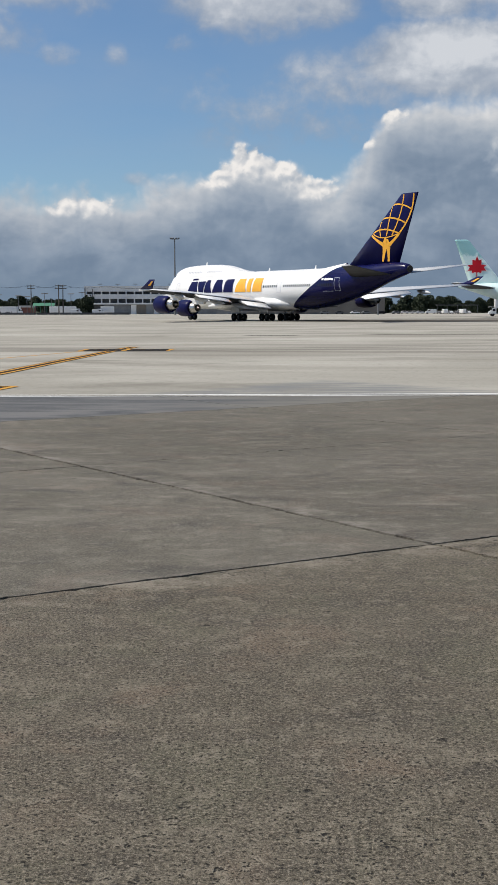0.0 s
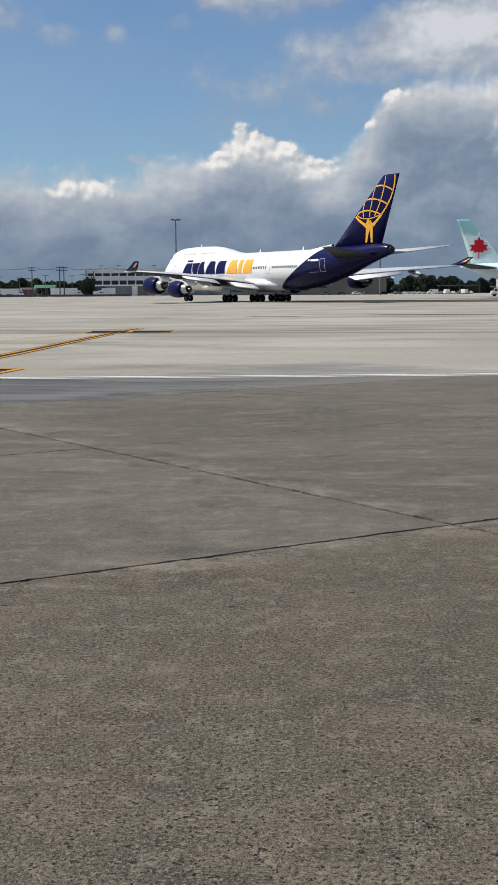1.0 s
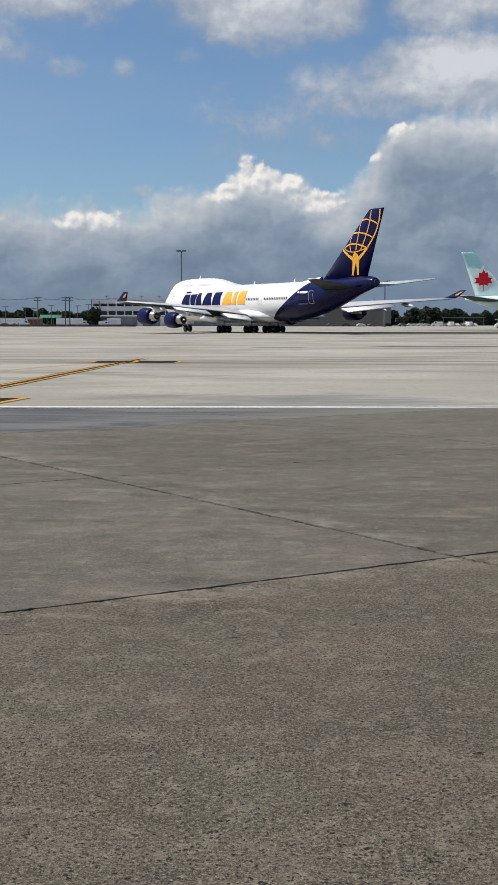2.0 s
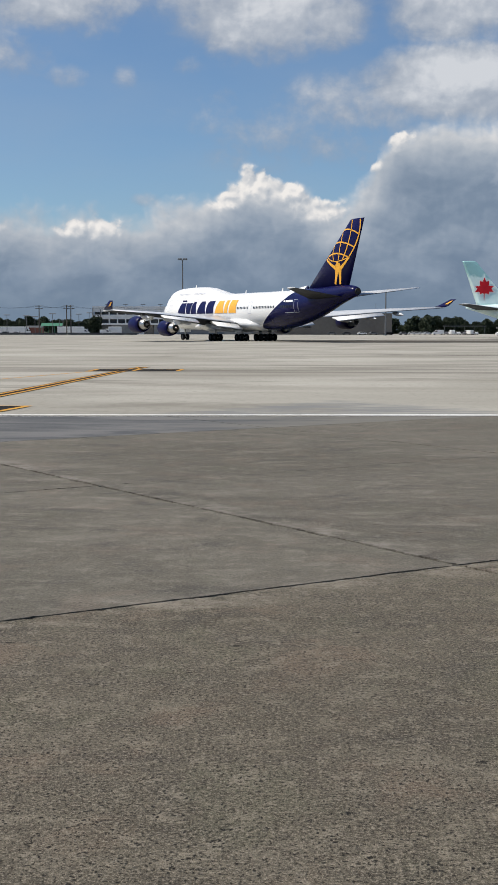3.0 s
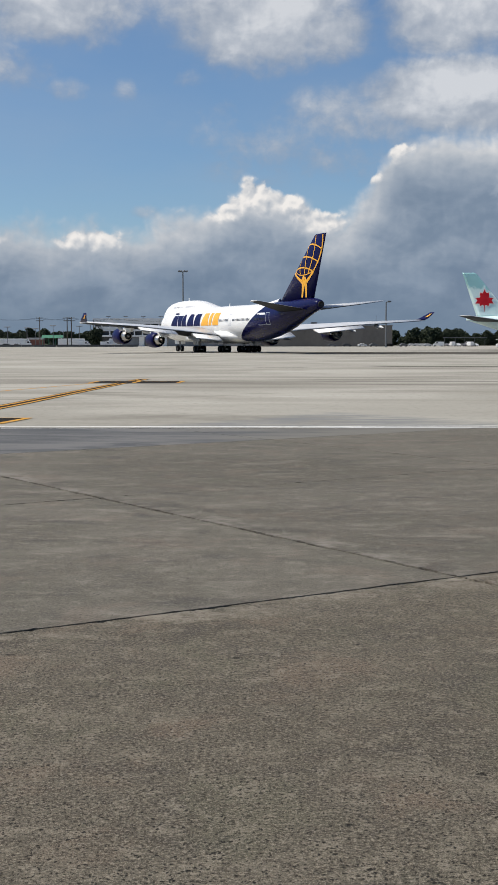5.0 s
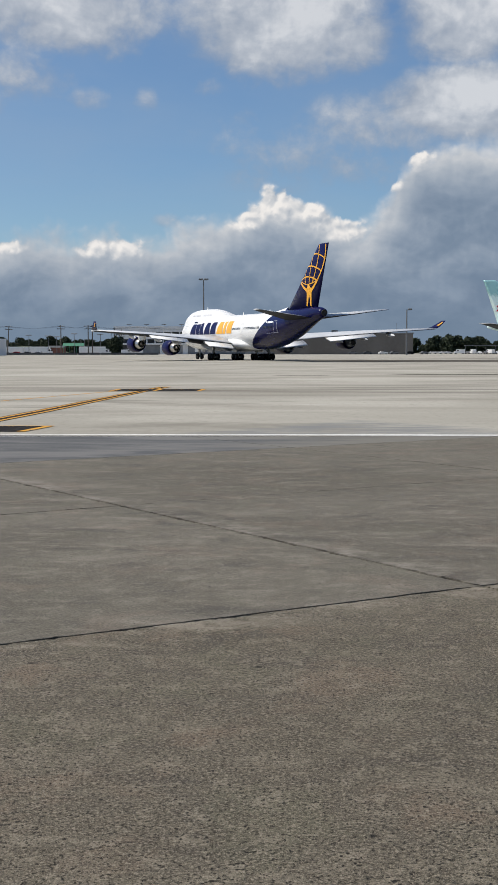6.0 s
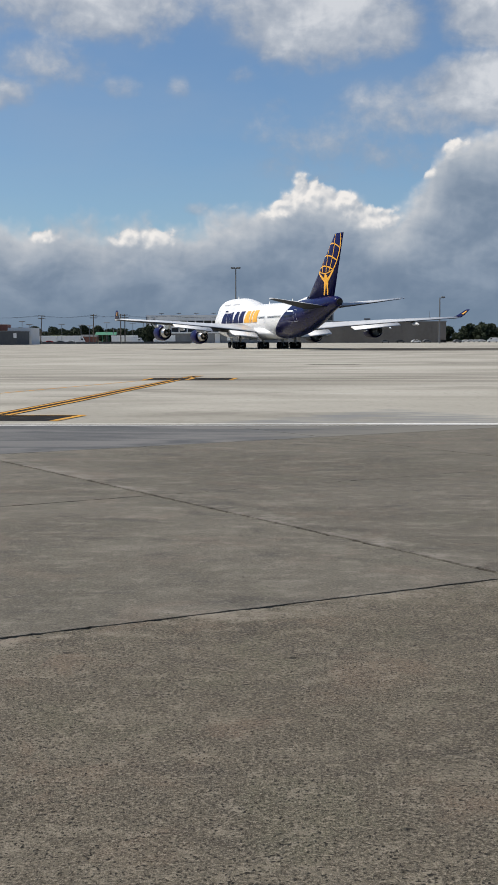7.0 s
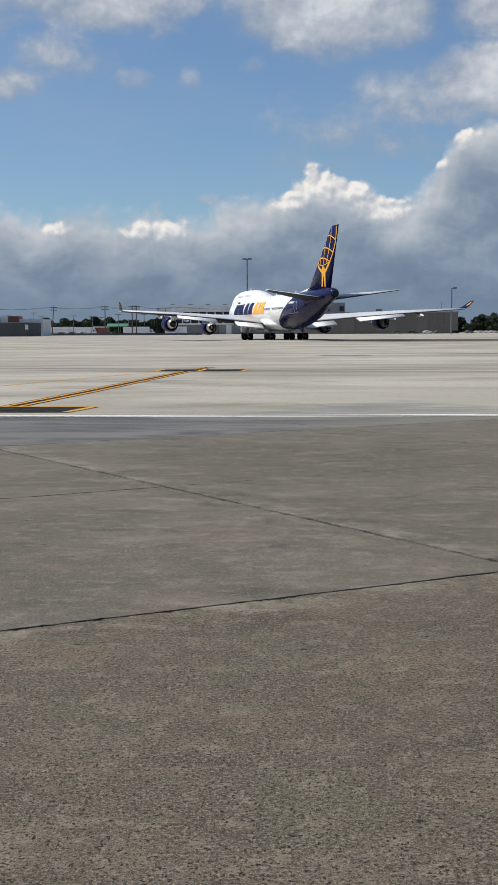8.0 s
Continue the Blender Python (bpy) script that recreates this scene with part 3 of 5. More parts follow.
def joint_corner(i, j):
    """Where the long joint i meets the across joint j."""
    p, d, _ = row_line(j)
    c = CORNER + COLUMN * (SIZE_U * i)
    det = LONG.x * -d.y + d.x * LONG.y
    k = ((p.x - c.x) * -d.y + d.x * (p.y - c.y)) / det
    return c + LONG * k


def clip_far(points, limit):
    """Cut a plan outline at y = limit."""
    out = []
    for a, b in zip(points, points[1:] + points[:1]):
        if a.y <= limit:
            out.append(a)
        if (a.y - limit) * (b.y - limit) < 0:
            out.append(a.lerp(b, (limit - a.y) / (b.y - a.y)))
    return out


near_apron = thing("near_apron", "weathered brown-grey concrete slabs with open joints", "pavement", kind="structure")


def crumbled(a, b, inward, gap, rnd):
    """A slab edge from a to b, set back by half the joint, chipped in places."""
    count = max(2, int((b - a).length / 0.03))
    out, bite = [], 0.0
    for k in range(count):
        bite = 0.75 * bite + rnd.gauss(0, 0.0032)
        chip = rnd.uniform(0.006, 0.022) if rnd.random() < 0.10 else 0.0
        out.append(a.lerp(b, k / count) + inward * max(0.002, gap + bite + chip))
    return out


def build_slabs():
    rnd = random.Random(17)
    for j in range(-4, 4):
        for i in range(-7, 8):
            c = [joint_corner(i, j), joint_corner(i + 1, j), joint_corner(i + 1, j + 1), joint_corner(i, j + 1)]
            if min(q.y for q in c) > APRON_EDGE - 0.1 or max(q.y for q in c) < -8 or max(abs(q.x) for q in c) > 34:
                continue
            seen = max(abs(q.x) for q in c) < 13 and max(q.y for q in c) > 3
            outline = []
            gaps = [row_line(j)[2] * (0.2 if j == 1 and i >= 0 else 1.0), 0.024 if i == -1 else 0.016, row_line(j + 1)[2] * (0.2 if j == 0 and i >= 0 else 1.0), 0.024 if i == 0 else 0.016]
            for k in range(4):
                a, b = c[k], c[(k + 1) % 4]
                n = Vector((-(b - a).y, (b - a).x)).normalized()
                outline += crumbled(a, b, n, gaps[k], rnd) if seen else [a + n * gaps[k]]
            outline = clip_far(outline, APRON_EDGE)
            if len(outline) < 3:
                continue
            verts = [(q.x, q.y, 0.0) for q in outline] + [(q.x, q.y, -0.014) for q in outline]
            m = len(outline)
            faces = [tuple(range(m))] + [(k, m + k, m + (k + 1) % m, (k + 1) % m) for k in range(m)]
            me = bpy.data.meshes.new("slab")
            me.from_pydata(verts, [], faces)
            me.materials.append(CONCRETE_DARK if j >= 2 else CONCRETE_MID if j >= 0 else CONCRETE_NEAR)
            ob = new("slab", me)
            ob.parent = near_apron


# ---- aircraft ----
class Body:
    """A fuselage: stations along it, with floor, roof, half width and the height of a narrower upper lobe."""

    def __init__(self, stations, origin, split=None):
        self.s, self.origin, self.split = stations, origin, split

    def at(self, xa):
        s = self.s
        for a, b in zip(s, s[1:]):
            if xa <= b[0]:
                f = max(0.0, (xa - a[0]) / (b[0] - a[0]))
                return [p + (q - p) * f for p, q in zip(a[1:], b[1:])]
        return list(s[-1][1:])

    def half(self, xa, z):
        """Half width of the skin at station xa and height z."""
        zb, zt, w, zl = self.at(xa)
        mid, rise = (zb + zl) / 2, (zl - zb) / 2
        u = (z - mid) / max(rise, 1e-4)
        lower = w * math.sqrt(max(0.0, 1 - u * u))
        if zt > zl + 0.01:
            c = zl - 1.7
            v = (z - c) / (zt - c)
            if z > c:
                return max(lower, 0.80 * w * math.sqrt(max(0.0, 1 - abs(v) ** 2.3)))
        return lower

    def ring(self, xa, count=18):
        zb, zt, w, zl = self.at(xa)
        pts = []
        for k in range(count + 1):
            f = k / count
            z = zb + (zt - zb) * (0.5 - 0.5 * math.cos(math.pi * f))
            pts.append((self.half(xa, z), z))
        x = self.origin - xa
        right = [(x, -h, z) for h, z in pts]
        left = [(x, h, z) for h, z in reversed(pts[1:-1])]
        return right + left

    def skin(self, stations):
        return loft([self.ring(a) for a in stations])

    def patch(self, corners, side, nu=4, nv=4, lift=0.02, bm=None):
        """A thin decal on the skin: corners as (station, height), counter-clockwise."""
        bm = bm or bmesh.new()
        a, b, c, d = [Vector(p) for p in corners]
        grid = []
        for j in range(nv + 1):
            row = []
            for i in range(nu + 1):
                u, v = i / nu, j / nv
                p = (a * (1 - u) + b * u) * (1 - v) + (d * (1 - u) + c * u) * v
                row.append(bm.verts.new((self.origin - p.x, side * (self.half(p.x, p.y) + lift), p.y)))
            grid.append(row)
        for j in range(nv):
            for i in range(nu):
                bm.faces.new((grid[j][i], grid[j][i + 1], grid[j + 1][i + 1], grid[j + 1][i]))
        return bm


FOIL = [(1.0, 0.0), (0.85, 0.028), (0.65, 0.06), (0.4, 0.085), (0.2, 0.078), (0.07, 0.05), (0.015, 0.022), (0.0, 0.0),
        (0.015, -0.018), (0.07, -0.032), (0.2, -0.045), (0.4, -0.045), (0.65, -0.028), (0.85, -0.012)]


def panel_ring(le, te, span, z, origin, thick=1.0, upright=False, twist=0.0):
    """An aerofoil section between two stations; upright for a fin."""
    pts = []
    for c, t in FOIL:
        chord = te - le
        h = t * chord * thick
        xa = le + c * chord
        if upright:
            pts.append((origin - xa, h, z))
        else:
            pts.append((origin - xa, span, z + h - twist * c * chord))
    return pts


def surface(sections, origin, side=1, upright=False, tilt=0.0):
    """Sections (leading, trailing station, span, trailing height, thickness), set at an angle of incidence."""
    rings = []
    for le, te, s, z, th in sections:
        a = tilt * (1.0 - 0.75 * s / sections[-1][2])          # washed out towards the tip
        rings.append(panel_ring(le, te, s * side, z + a * (te - le), origin, th, upright, a))
    return loft(rings)


def shade_lower_faces(ob, under):
    """Give a wing's lower faces a darker second material: underside shade put into the colour."""
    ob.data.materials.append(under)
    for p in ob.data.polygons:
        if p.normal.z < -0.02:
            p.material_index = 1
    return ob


def wheel_mesh(radius, width):
    w, r = width / 2, radius
    return lathe([(-w * 0.55, r * 0.2), (-w * 0.6, r * 0.55), (-w, r * 0.72), (-w, r * 0.9), (-w * 0.7, r), (w * 0.7, r), (w, r * 0.9), (w, r * 0.72), (w * 0.6, r * 0.55), (w * 0.55, r * 0.2)], "y", 18, caps=True)


SPIN = []  # wheels that roll: object, place, radius


def add_wheel(parent, tyre, rim, x, y, z, r, name="wheel"):
    ob = new(name, tyre)
    ob.parent = parent
    ob.matrix_basis = pose(x, y, z)
    hub = new("rim", rim)
    hub.parent = ob
    SPIN.append((ob, (x, y, z), r))
    return ob


def jet_engine(parent, x, y, z, r, cowl_mat, pylon_top, pylon_back, scale=1.0, cowl_label=""):
    """A fan engine on its pylon: cowl, lip, fan, core, tail cone, pylon. x is the inlet, pointing forward."""
    s = scale
    cowl = part("fan_cowl", lathe([(0.0, r * 0.86), (-0.12 * s, r * 0.95), (-0.5 * s, r), (-1.6 * s, r * 1.02), (-2.9 * s, r * 0.96), (-3.7 * s, r * 0.84), (-3.7 * s, r * 0.79),
                          (-2.6 * s, r * 0.80), (-1.0 * s, r * 0.82), (-0.3 * s, r * 0.80), (0.0, r * 0.86)], centre=(x, y, z)), cowl_mat, parent, cowl_label, True)
    part("intake_lip", lathe([(-0.16 * s, r * 0.968), (0.02, r * 0.88), (0.02, r * 0.85), (-0.2 * s, r * 0.802)], centre=(x, y, z)), BARE, cowl, "bare metal intake lip", True)
    part("fan", lathe([(-1.0 * s, r * 0.82), (-0.95 * s, r * 0.4), (-0.75 * s, r * 0.2), (-0.5 * s, 0.02)], centre=(x, y, z)), DARK, cowl, "", True)
    part("core_nozzle", lathe([(-2.6 * s, r * 0.80), (-3.4 * s, r * 0.70), (-4.2 * s, r * 0.60), (-5.1 * s, r * 0.44), (-5.1 * s, r * 0.40), (-4.4 * s, r * 0.42), (-3.4 * s, r * 0.30)], centre=(x, y, z)), BARE, parent, "bare metal core nozzle", True)
    part("exhaust_cone", lathe([(-4.3 * s, r * 0.41), (-5.0 * s, r * 0.24), (-5.8 * s, 0.03)], centre=(x, y, z)), HOT_METAL, parent, "dark exhaust cone", True)
    zt = pylon_top
    half = 0.2 * s
    side = [(x - 0.9 * s, z + r * 0.95), (x - 3.4 * s, zt + 0.35), (pylon_back, zt + 0.05), (pylon_back + 0.6, zt - 0.7), (x - 5.0 * s, z + r * 0.42), (x - 3.6 * s, z + r * 0.62)]
    part("pylon", loft([[(a, y - half, c) for a, c in side], [(a, y + half, c) for a, c in side]]), WHITE, parent)


JUMBO = Body([
    (0.0, 5.15, 5.25, 0.04, 5.25), (0.25, 4.55, 5.85, 0.62, 5.85), (0.8, 4.0, 6.55, 1.15, 6.5), (1.6, 3.5, 7.2, 1.65, 7.0), (2.8, 3.0, 8.0, 2.15, 7.5),
    (4.2, 2.6, 8.95, 2.55, 7.9), (5.2, 2.42, 9.42, 2.75, 8.05), (6.5, 2.25, 9.72, 2.93, 8.2), (8.5, 2.1, 9.92, 3.1, 8.35), (11.0, 2.0, 10.0, 3.22, 8.4),
    (15.0, 1.98, 10.0, 3.25, 8.4), (18.5, 1.98, 9.92, 3.25, 8.4), (21.0, 1.98, 9.7, 3.25, 8.4), (23.5, 1.98, 9.25, 3.25, 8.4), (26.0, 1.98, 8.72, 3.25, 8.4),
    (28.5, 1.98, 8.42, 3.25, 8.4), (46.0, 1.98, 8.4, 3.25, 8.4), (49.0, 2.2, 8.4, 3.2, 8.4), (52.0, 2.62, 8.5, 3.08, 8.5), (55.0, 3.2, 8.6, 2.86, 8.6),
    (58.0, 3.95, 8.68, 2.5, 8.68), (61.0, 4.85, 8.75, 2.05, 8.75), (64.0, 5.8, 8.8, 1.55, 8.8), (66.0, 6.35, 8.8, 1.25, 8.8), (67.6, 6.75, 8.72, 1.02, 8.72), (68.6, 7.02, 8.5, 0.78, 8.5), (69.05, 7.2, 8.28, 0.6, 8.28)], 33.5)
O = 33.5


def fin_y(xa, z):
    """Half thickness of the jumbo's fin."""
    f = (z - 7.7) / 10.92
    le, te = 53.85 + f * 13.5, 66.4 + f * 4.6
    c = min(1.0, max(0.0, (xa - le) / (te - le)))
    ks = [(p, q) for p, q in FOIL[:8]][::-1]
    for (a, ta), (b, tb) in zip(ks, ks[1:]):
        if c <= b:
            t = ta + (tb - ta) * (c - a) / (b - a)
            return t * (te - le) * 0.85
    return 0.0


def fin_strip(points, width, side, bm=None):
    """A painted line on the fin through (station, height) points."""
    bm = bm or bmesh.new()
    rows = []
    for k, p in enumerate(points):
        a, b = Vector(points[max(k - 1, 0)]), Vector(points[min(k + 1, len(points) - 1)])
        d = (b - a).normalized()
        s = Vector((-d.y, d.x)) * (width[k] if isinstance(width, list) else width) / 2
        rows.append([bm.verts.new((O - q.x, side * (fin_y(q.x, q.y) + 0.03), q.y)) for q in (Vector(p) + s, Vector(p) - s)])
    for a, b in zip(rows, rows[1:]):
        bm.faces.new((a[0], a[1], b[1], b[0]))
    return bm


def bez(a, b, c, n=10):
    a, b, c = Vector(a), Vector(b), Vector(c)
    return [tuple(a * (1 - t) ** 2 + b * 2 * t * (1 - t) + c * t * t) for t in [k / n for k in range(n + 1)]]


def build_jumbo():
    plane = thing("jumbo_jet", "white and dark blue four-engined jumbo airliner taxiing on the apron", "airplane")
    body = part("fuselage", JUMBO.skin([0, 0.25, 0.5, 0.8, 1.2, 1.6, 2.2, 2.8, 3.5, 4.2, 4.7, 5.2, 5.8, 6.5, 7.5, 8.5, 9.7, 11, 13, 15, 17, 18.5, 20, 21, 22.2, 23.5, 24.7, 26, 27.2, 28.5,
                32, 36, 40, 43, 46, 47.5, 49, 50.5, 52, 53.5, 55, 56.5, 58, 59.5, 61, 62.5, 64, 65, 66, 66.8, 67.6, 68.2, 68.6, 69.05]), LIVERY, plane, "white fuselage turning dark blue aft", True)
    part("exhaust_outlet", lathe([(O - 69.0, 0.52), (O - 69.2, 0.48), (O - 69.2, 0.40), (O - 69.1, 0.36)], centre=(0, 0, 7.74), caps=True), DARK, body, "dark exhaust outlet", True)
    # belly fairing at the wing root
    fair = []
    for xa, w, zb, zt in ((17.0, 2.3, 2.0, 3.0), (20.0, 3.3, 1.75, 3.6), (24.0, 3.75, 1.6, 4.1), (31.0, 3.9, 1.55, 4.4), (36.0, 3.85, 1.6, 4.5), (39.0, 3.6, 1.75, 4.3), (42.0, 2.6, 2.0, 3.4)):
        fair.append([(O - xa, w * math.cos(k * math.tau / 24), (zb + zt) / 2 + (zt - zb) / 2 * math.sin(k * math.tau / 24)) for k in range(24)])
    part("belly_fairing", loft(fair), WHITE, body, "", True)

    for side in (1, -1):
        wing = part("wing", surface([(19.5, 37.0, 2.6, 3.0, 0.95), (24.2, 38.2, 8.0, 3.55, 0.85), (28.0, 39.6, 12.3, 4.0, 0.75), (36.2, 44.0, 21.6, 4.75, 0.72), (45.1, 49.2, 31.9, 5.36, 0.7)], O, side, tilt=0.034), WING_GREY, plane, "pale grey swept wing", True)
        shade_lower_faces(wing, SHADE_DARK_GREY)
        # winglet leaning out
        rings = []
        for le, te, y, z in ((45.2, 49.2, 31.85, 5.5), (46.8, 49.9, 32.15, 5.85), (49.6, 51.2, 32.55, 6.85)):
            rings.append([(O - (le + c * (te - le)), side * (y + t * 1.0), z + 0.2 * t) for c, t in FOIL])
        part("winglet", loft(rings), NAVY, wing, "dark blue winglet", True)
        wl = bmesh.new()
        for off in (0.1, -0.1):
            vs = [wl.verts.new((O - a, side * (y + off), z)) for a, y, z in ((48.6, 32.2, 6.0), (49.4, 32.2, 6.0), (50.6, 32.42, 6.6), (50.1, 32.42, 6.6))]
            wl.faces.new(vs)
        part("winglet_flash", wl, GOLD, wing, "gold flash on the winglet")
        # drooped flaps
        for (y0, l0, t0, z0), (y1, l1, t1, z1) in (((4.2, 36.4, 40.2, 2.95), (9.6, 38.0, 41.3, 3.45)), ((13.6, 39.9, 42.6, 3.9), (21.4, 43.6, 45.6, 4.58))):
            rings = []
            for y, a, b, z in ((y0, l0, t0, z0), (y1, l1, t1, z1)):
                ch = b - a
                rings.append([(O - (a + c * ch * 0.92), side * y, z + t * ch * 1.1 - c * ch * 0.24) for c, t in FOIL])
            part("flap", loft(rings), WHITE, wing, "lowered white flap", True)
        for y, a, z, ln in ((5.8, 33.5, 2.6, 6.5), (8.9, 34.8, 2.95, 6.0), (15.6, 38.2, 3.75, 5.2), (19.6, 40.6, 4.15, 4.8), (24.6, 43.0, 4.6, 3.6)):
            prof = [(0.0, 0.04), (-0.12 * ln, 0.26), (-0.4 * ln, 0.40), (-0.75 * ln, 0.30), (-ln, 0.03)]
            bm = lathe(prof, sides=12, centre=(0, 0, 0))
            bm.transform(Matrix.Translation((O - a, side * y, z)) @ Matrix.Rotation(radians(-7), 4, "Y"))
            part("flap_track_fairing", bm, WING_GREY, wing, "", True)
        jet_engine(plane, O - 23.6, side * 11.68, 2.42, 1.42, NAVY, 3.75, O - 31.5, 1.0, "dark blue engine cowl")
        jet_engine(plane, O - 31.9, side * 20.83, 3.15, 1.42, NAVY, 4.55, O - 39.5, 1.0, "dark blue engine cowl")
        tail = part("tailplane", surface([(56.6, 66.2, 0.9, 7.0, 0.75), (67.2, 69.8, 11.28, 8.25, 0.7)], O, side, tilt=-0.012), WING_GREY, plane, "grey swept tailplane", True)
        shade_lower_faces(tail, SHADE_DARK_GREY)

    fin = part("fin", loft([panel_ring(53.85, 66.4, 0, 7.7, O, 0.85, True), panel_ring(67.25, 70.97, 0, 18.55, O, 0.85, True), panel_ring(67.6, 71.0, 0, 18.64, O, 0.6, True)]), NAVY, plane, "dark blue tail fin with a gold emblem", True)
    part("fin_fillet", loft([[(O - 48.6, 0.05, 8.36), (O - 48.6, 0, 8.42), (O - 48.6, -0.05, 8.36)], [(O - 54.6, 0.28, 8.3), (O - 54.6, 0, 9.1), (O - 54.6, -0.28, 8.3)]]), LIVERY, fin)
    # emblem: a grid of arcs over a forked stem, drawn as plain strips
    for side in (1, -1):
        for a, c, d, w in (((65.7, 17.1), (67.8, 17.45), (69.72, 16.2), 0.21), ((63.2, 15.2), (65.9, 15.7), (68.45, 14.35), 0.21), ((61.5, 13.3), (63.9, 14.2), (66.9, 13.0), 0.21),
                           ((68.15, 18.5), (67.9, 15.9), (65.6, 12.75), 0.19), ((65.6, 17.1), (65.1, 14.9), (64.5, 12.7), 0.19), ((63.2, 15.15), (62.7, 13.7), (63.3, 12.65), 0.19),
                           ((70.12, 18.5), (70.0, 15.6), (67.0, 12.95), 0.24), ((61.3, 13.2), (63.4, 11.9), (66.7, 12.9), 0.14)):
            part("emblem_arc", fin_strip(bez(a, c, d, 14), w, side), GOLD, fin, "thin gold arc")
        bm = bmesh.new()
        for a, c, d, w in (((60.95, 12.95), (62.3, 12.2), (64.0, 11.3), [0.3, 0.3, 0.3, 0.32, 0.34, 0.38, 0.4, 0.45, 0.5, 0.55, 0.6]),
                           ((67.2, 13.1), (66.1, 12.1), (64.9, 11.3), [0.3, 0.34, 0.4, 0.4, 0.38, 0.4, 0.42, 0.46, 0.5, 0.55, 0.6]),
                           ((64.25, 12.4), (64.1, 10.8), (63.6, 8.95), [0.45, 0.6, 0.9, 1.0, 0.85, 0.7, 0.6, 0.52, 0.46, 0.4, 0.4]),
                           ((64.6, 12.2), (64.9, 10.8), (64.75, 8.95), [0.4, 0.5, 0.8, 0.9, 0.8, 0.66, 0.56, 0.5, 0.44, 0.38, 0.4])):
            fin_strip(bez(a, c, d), w, side, bm)
        part("emblem_stem", bm, GOLD, fin, "gold forked stem")

        # name on the side: plain trapezoids (foot from, to, head from, to, head height)
        for k, (f0, f1, h0, h1, zt) in enumerate(((11.5, 15.0, 12.7, 14.5, 7.55), (15.5, 17.0, 14.7, 17.4, 7.2), (17.3, 19.8, 17.6, 18.8, 7.2), (19.95, 23.5, 20.9, 22.8, 7.2), (23.7, 26.7, 23.95, 26.6, 7.2),
                                                  (27.3, 30.8, 28.2, 30.2, 7.2), (31.0, 32.2, 31.1, 32.4, 7.2), (32.75, 35.5, 33.0, 35.4, 7.2))):
            bm = JUMBO.patch([(f0, 4.95), (f1, 4.95), (h1, zt), (h0, zt)], side, 5, 14, 0.05)
            part("name_block", bm, NAVY if k < 5 else GOLD, body, "dark blue block" if k < 5 else "gold block", True)
        # cabin windows and the upper deck's
        xa = 35.9
        while xa < 54.4:
            if not any(abs(xa - d) < 0.75 for d in (40.5, 49.8)):
                part("cabin_window", JUMBO.patch([(xa, 5.58), (xa + 0.26, 5.58), (xa + 0.26, 5.96), (xa, 5.96)], side, 1, 1, 0.035), GLASS_DARK, body)
            xa += 0.53
        for k in range(18):
            xa = 10.4 + k * 0.55 + (1.5 if k > 8 else 0)
            part("upper_window", JUMBO.patch([(xa, 8.55), (xa + 0.22, 8.55), (xa + 0.22, 8.85), (xa, 8.85)], side, 1, 1, 0.03), MARK, body)
        bm = bmesh.new()
        for k in range(3):
            xa = 3.0 + k * 0.75
            JUMBO.patch([(xa, 7.55 + 0.22 * k), (xa + 0.62, 7.65 + 0.22 * k), (xa + 0.7, 8.2 + 0.2 * k), (xa + 0.15, 8.0 + 0.2 * k)], side, 2, 2, 0.03, bm)
        part("cockpit_window", bm, GLASS_DARK, body)
        for xa, z0, mat in ((6.9, 4.75, MARK), (39.9, 4.75, MARK), (54.75, 4.75, MARK)):
            bm = bmesh.new()
            t = 0.07
            for c in ([(xa, z0), (xa + 1.15, z0), (xa + 1.15, z0 + t), (xa, z0 + t)], [(xa, z0 + 2.0), (xa + 1.15, z0 + 2.0), (xa + 1.15, z0 + 2.0 + t), (xa, z0 + 2.0 + t)],
                      [(xa, z0), (xa + t, z0), (xa + t, z0 + 2.0), (xa, z0 + 2.0)], [(xa + 1.08, z0), (xa + 1.15, z0), (xa + 1.15, z0 + 2.0), (xa + 1.08, z0 + 2.0)]):
                JUMBO.patch(c, side, 1, 3, 0.03, bm)
            part("cabin_door", bm, mat, body, "outlined cabin door")
        # registration and small titles as bars
        bm = bmesh.new()
        JUMBO.patch([(52.3, 6.45), (54.4, 6.45), (54.4, 6.78), (52.3, 6.78)], side, 2, 1, 0.03, bm)
        JUMBO.patch([(51.6, 6.5), (52.1, 6.5), (52.1, 6.78), (51.6, 6.78)], side, 1, 1, 0.03, bm)
        part("registration_bar", bm, WHITE, body, "white bar of writing")
        bm = JUMBO.patch([(52.1, 4.72), (54.5, 4.72), (54.5, 4.79), (52.1, 4.79)], side, 3, 1, 0.03)
        part("title_bar", bm, MARK, body, "faint bar of writing")

    # roof aerials and the tail light
    for xa, z, h in ((13.0, 9.98, 0.55), (33.0, 8.38, 0.55), (46.0, 8.38, 0.6)):
        part("aerial", loft([[(O - xa, 0.05, z - 0.05), (O - xa - 0.45, 0.0, z - 0.05), (O - xa, -0.05, z - 0.05), (O - xa + 0.1, 0, z - 0.05)], [(O - xa - 0.35, 0.02, z + h), (O - xa - 0.5, 0, z + h), (O - xa - 0.35, -0.02, z + h), (O - xa - 0.3, 0, z + h)]]), WHITE, body)

    # landing gear
    tyre = mesh_of("wheel", wheel_mesh(0.62, 0.46), RUBBER, True)
    rim = mesh_of("rim", lathe([(-0.2, 0.05), (-0.15, 0.3), (0.15, 0.3), (0.2, 0.05)], "y", 12, caps=True), SHADE_DARK_GREY)
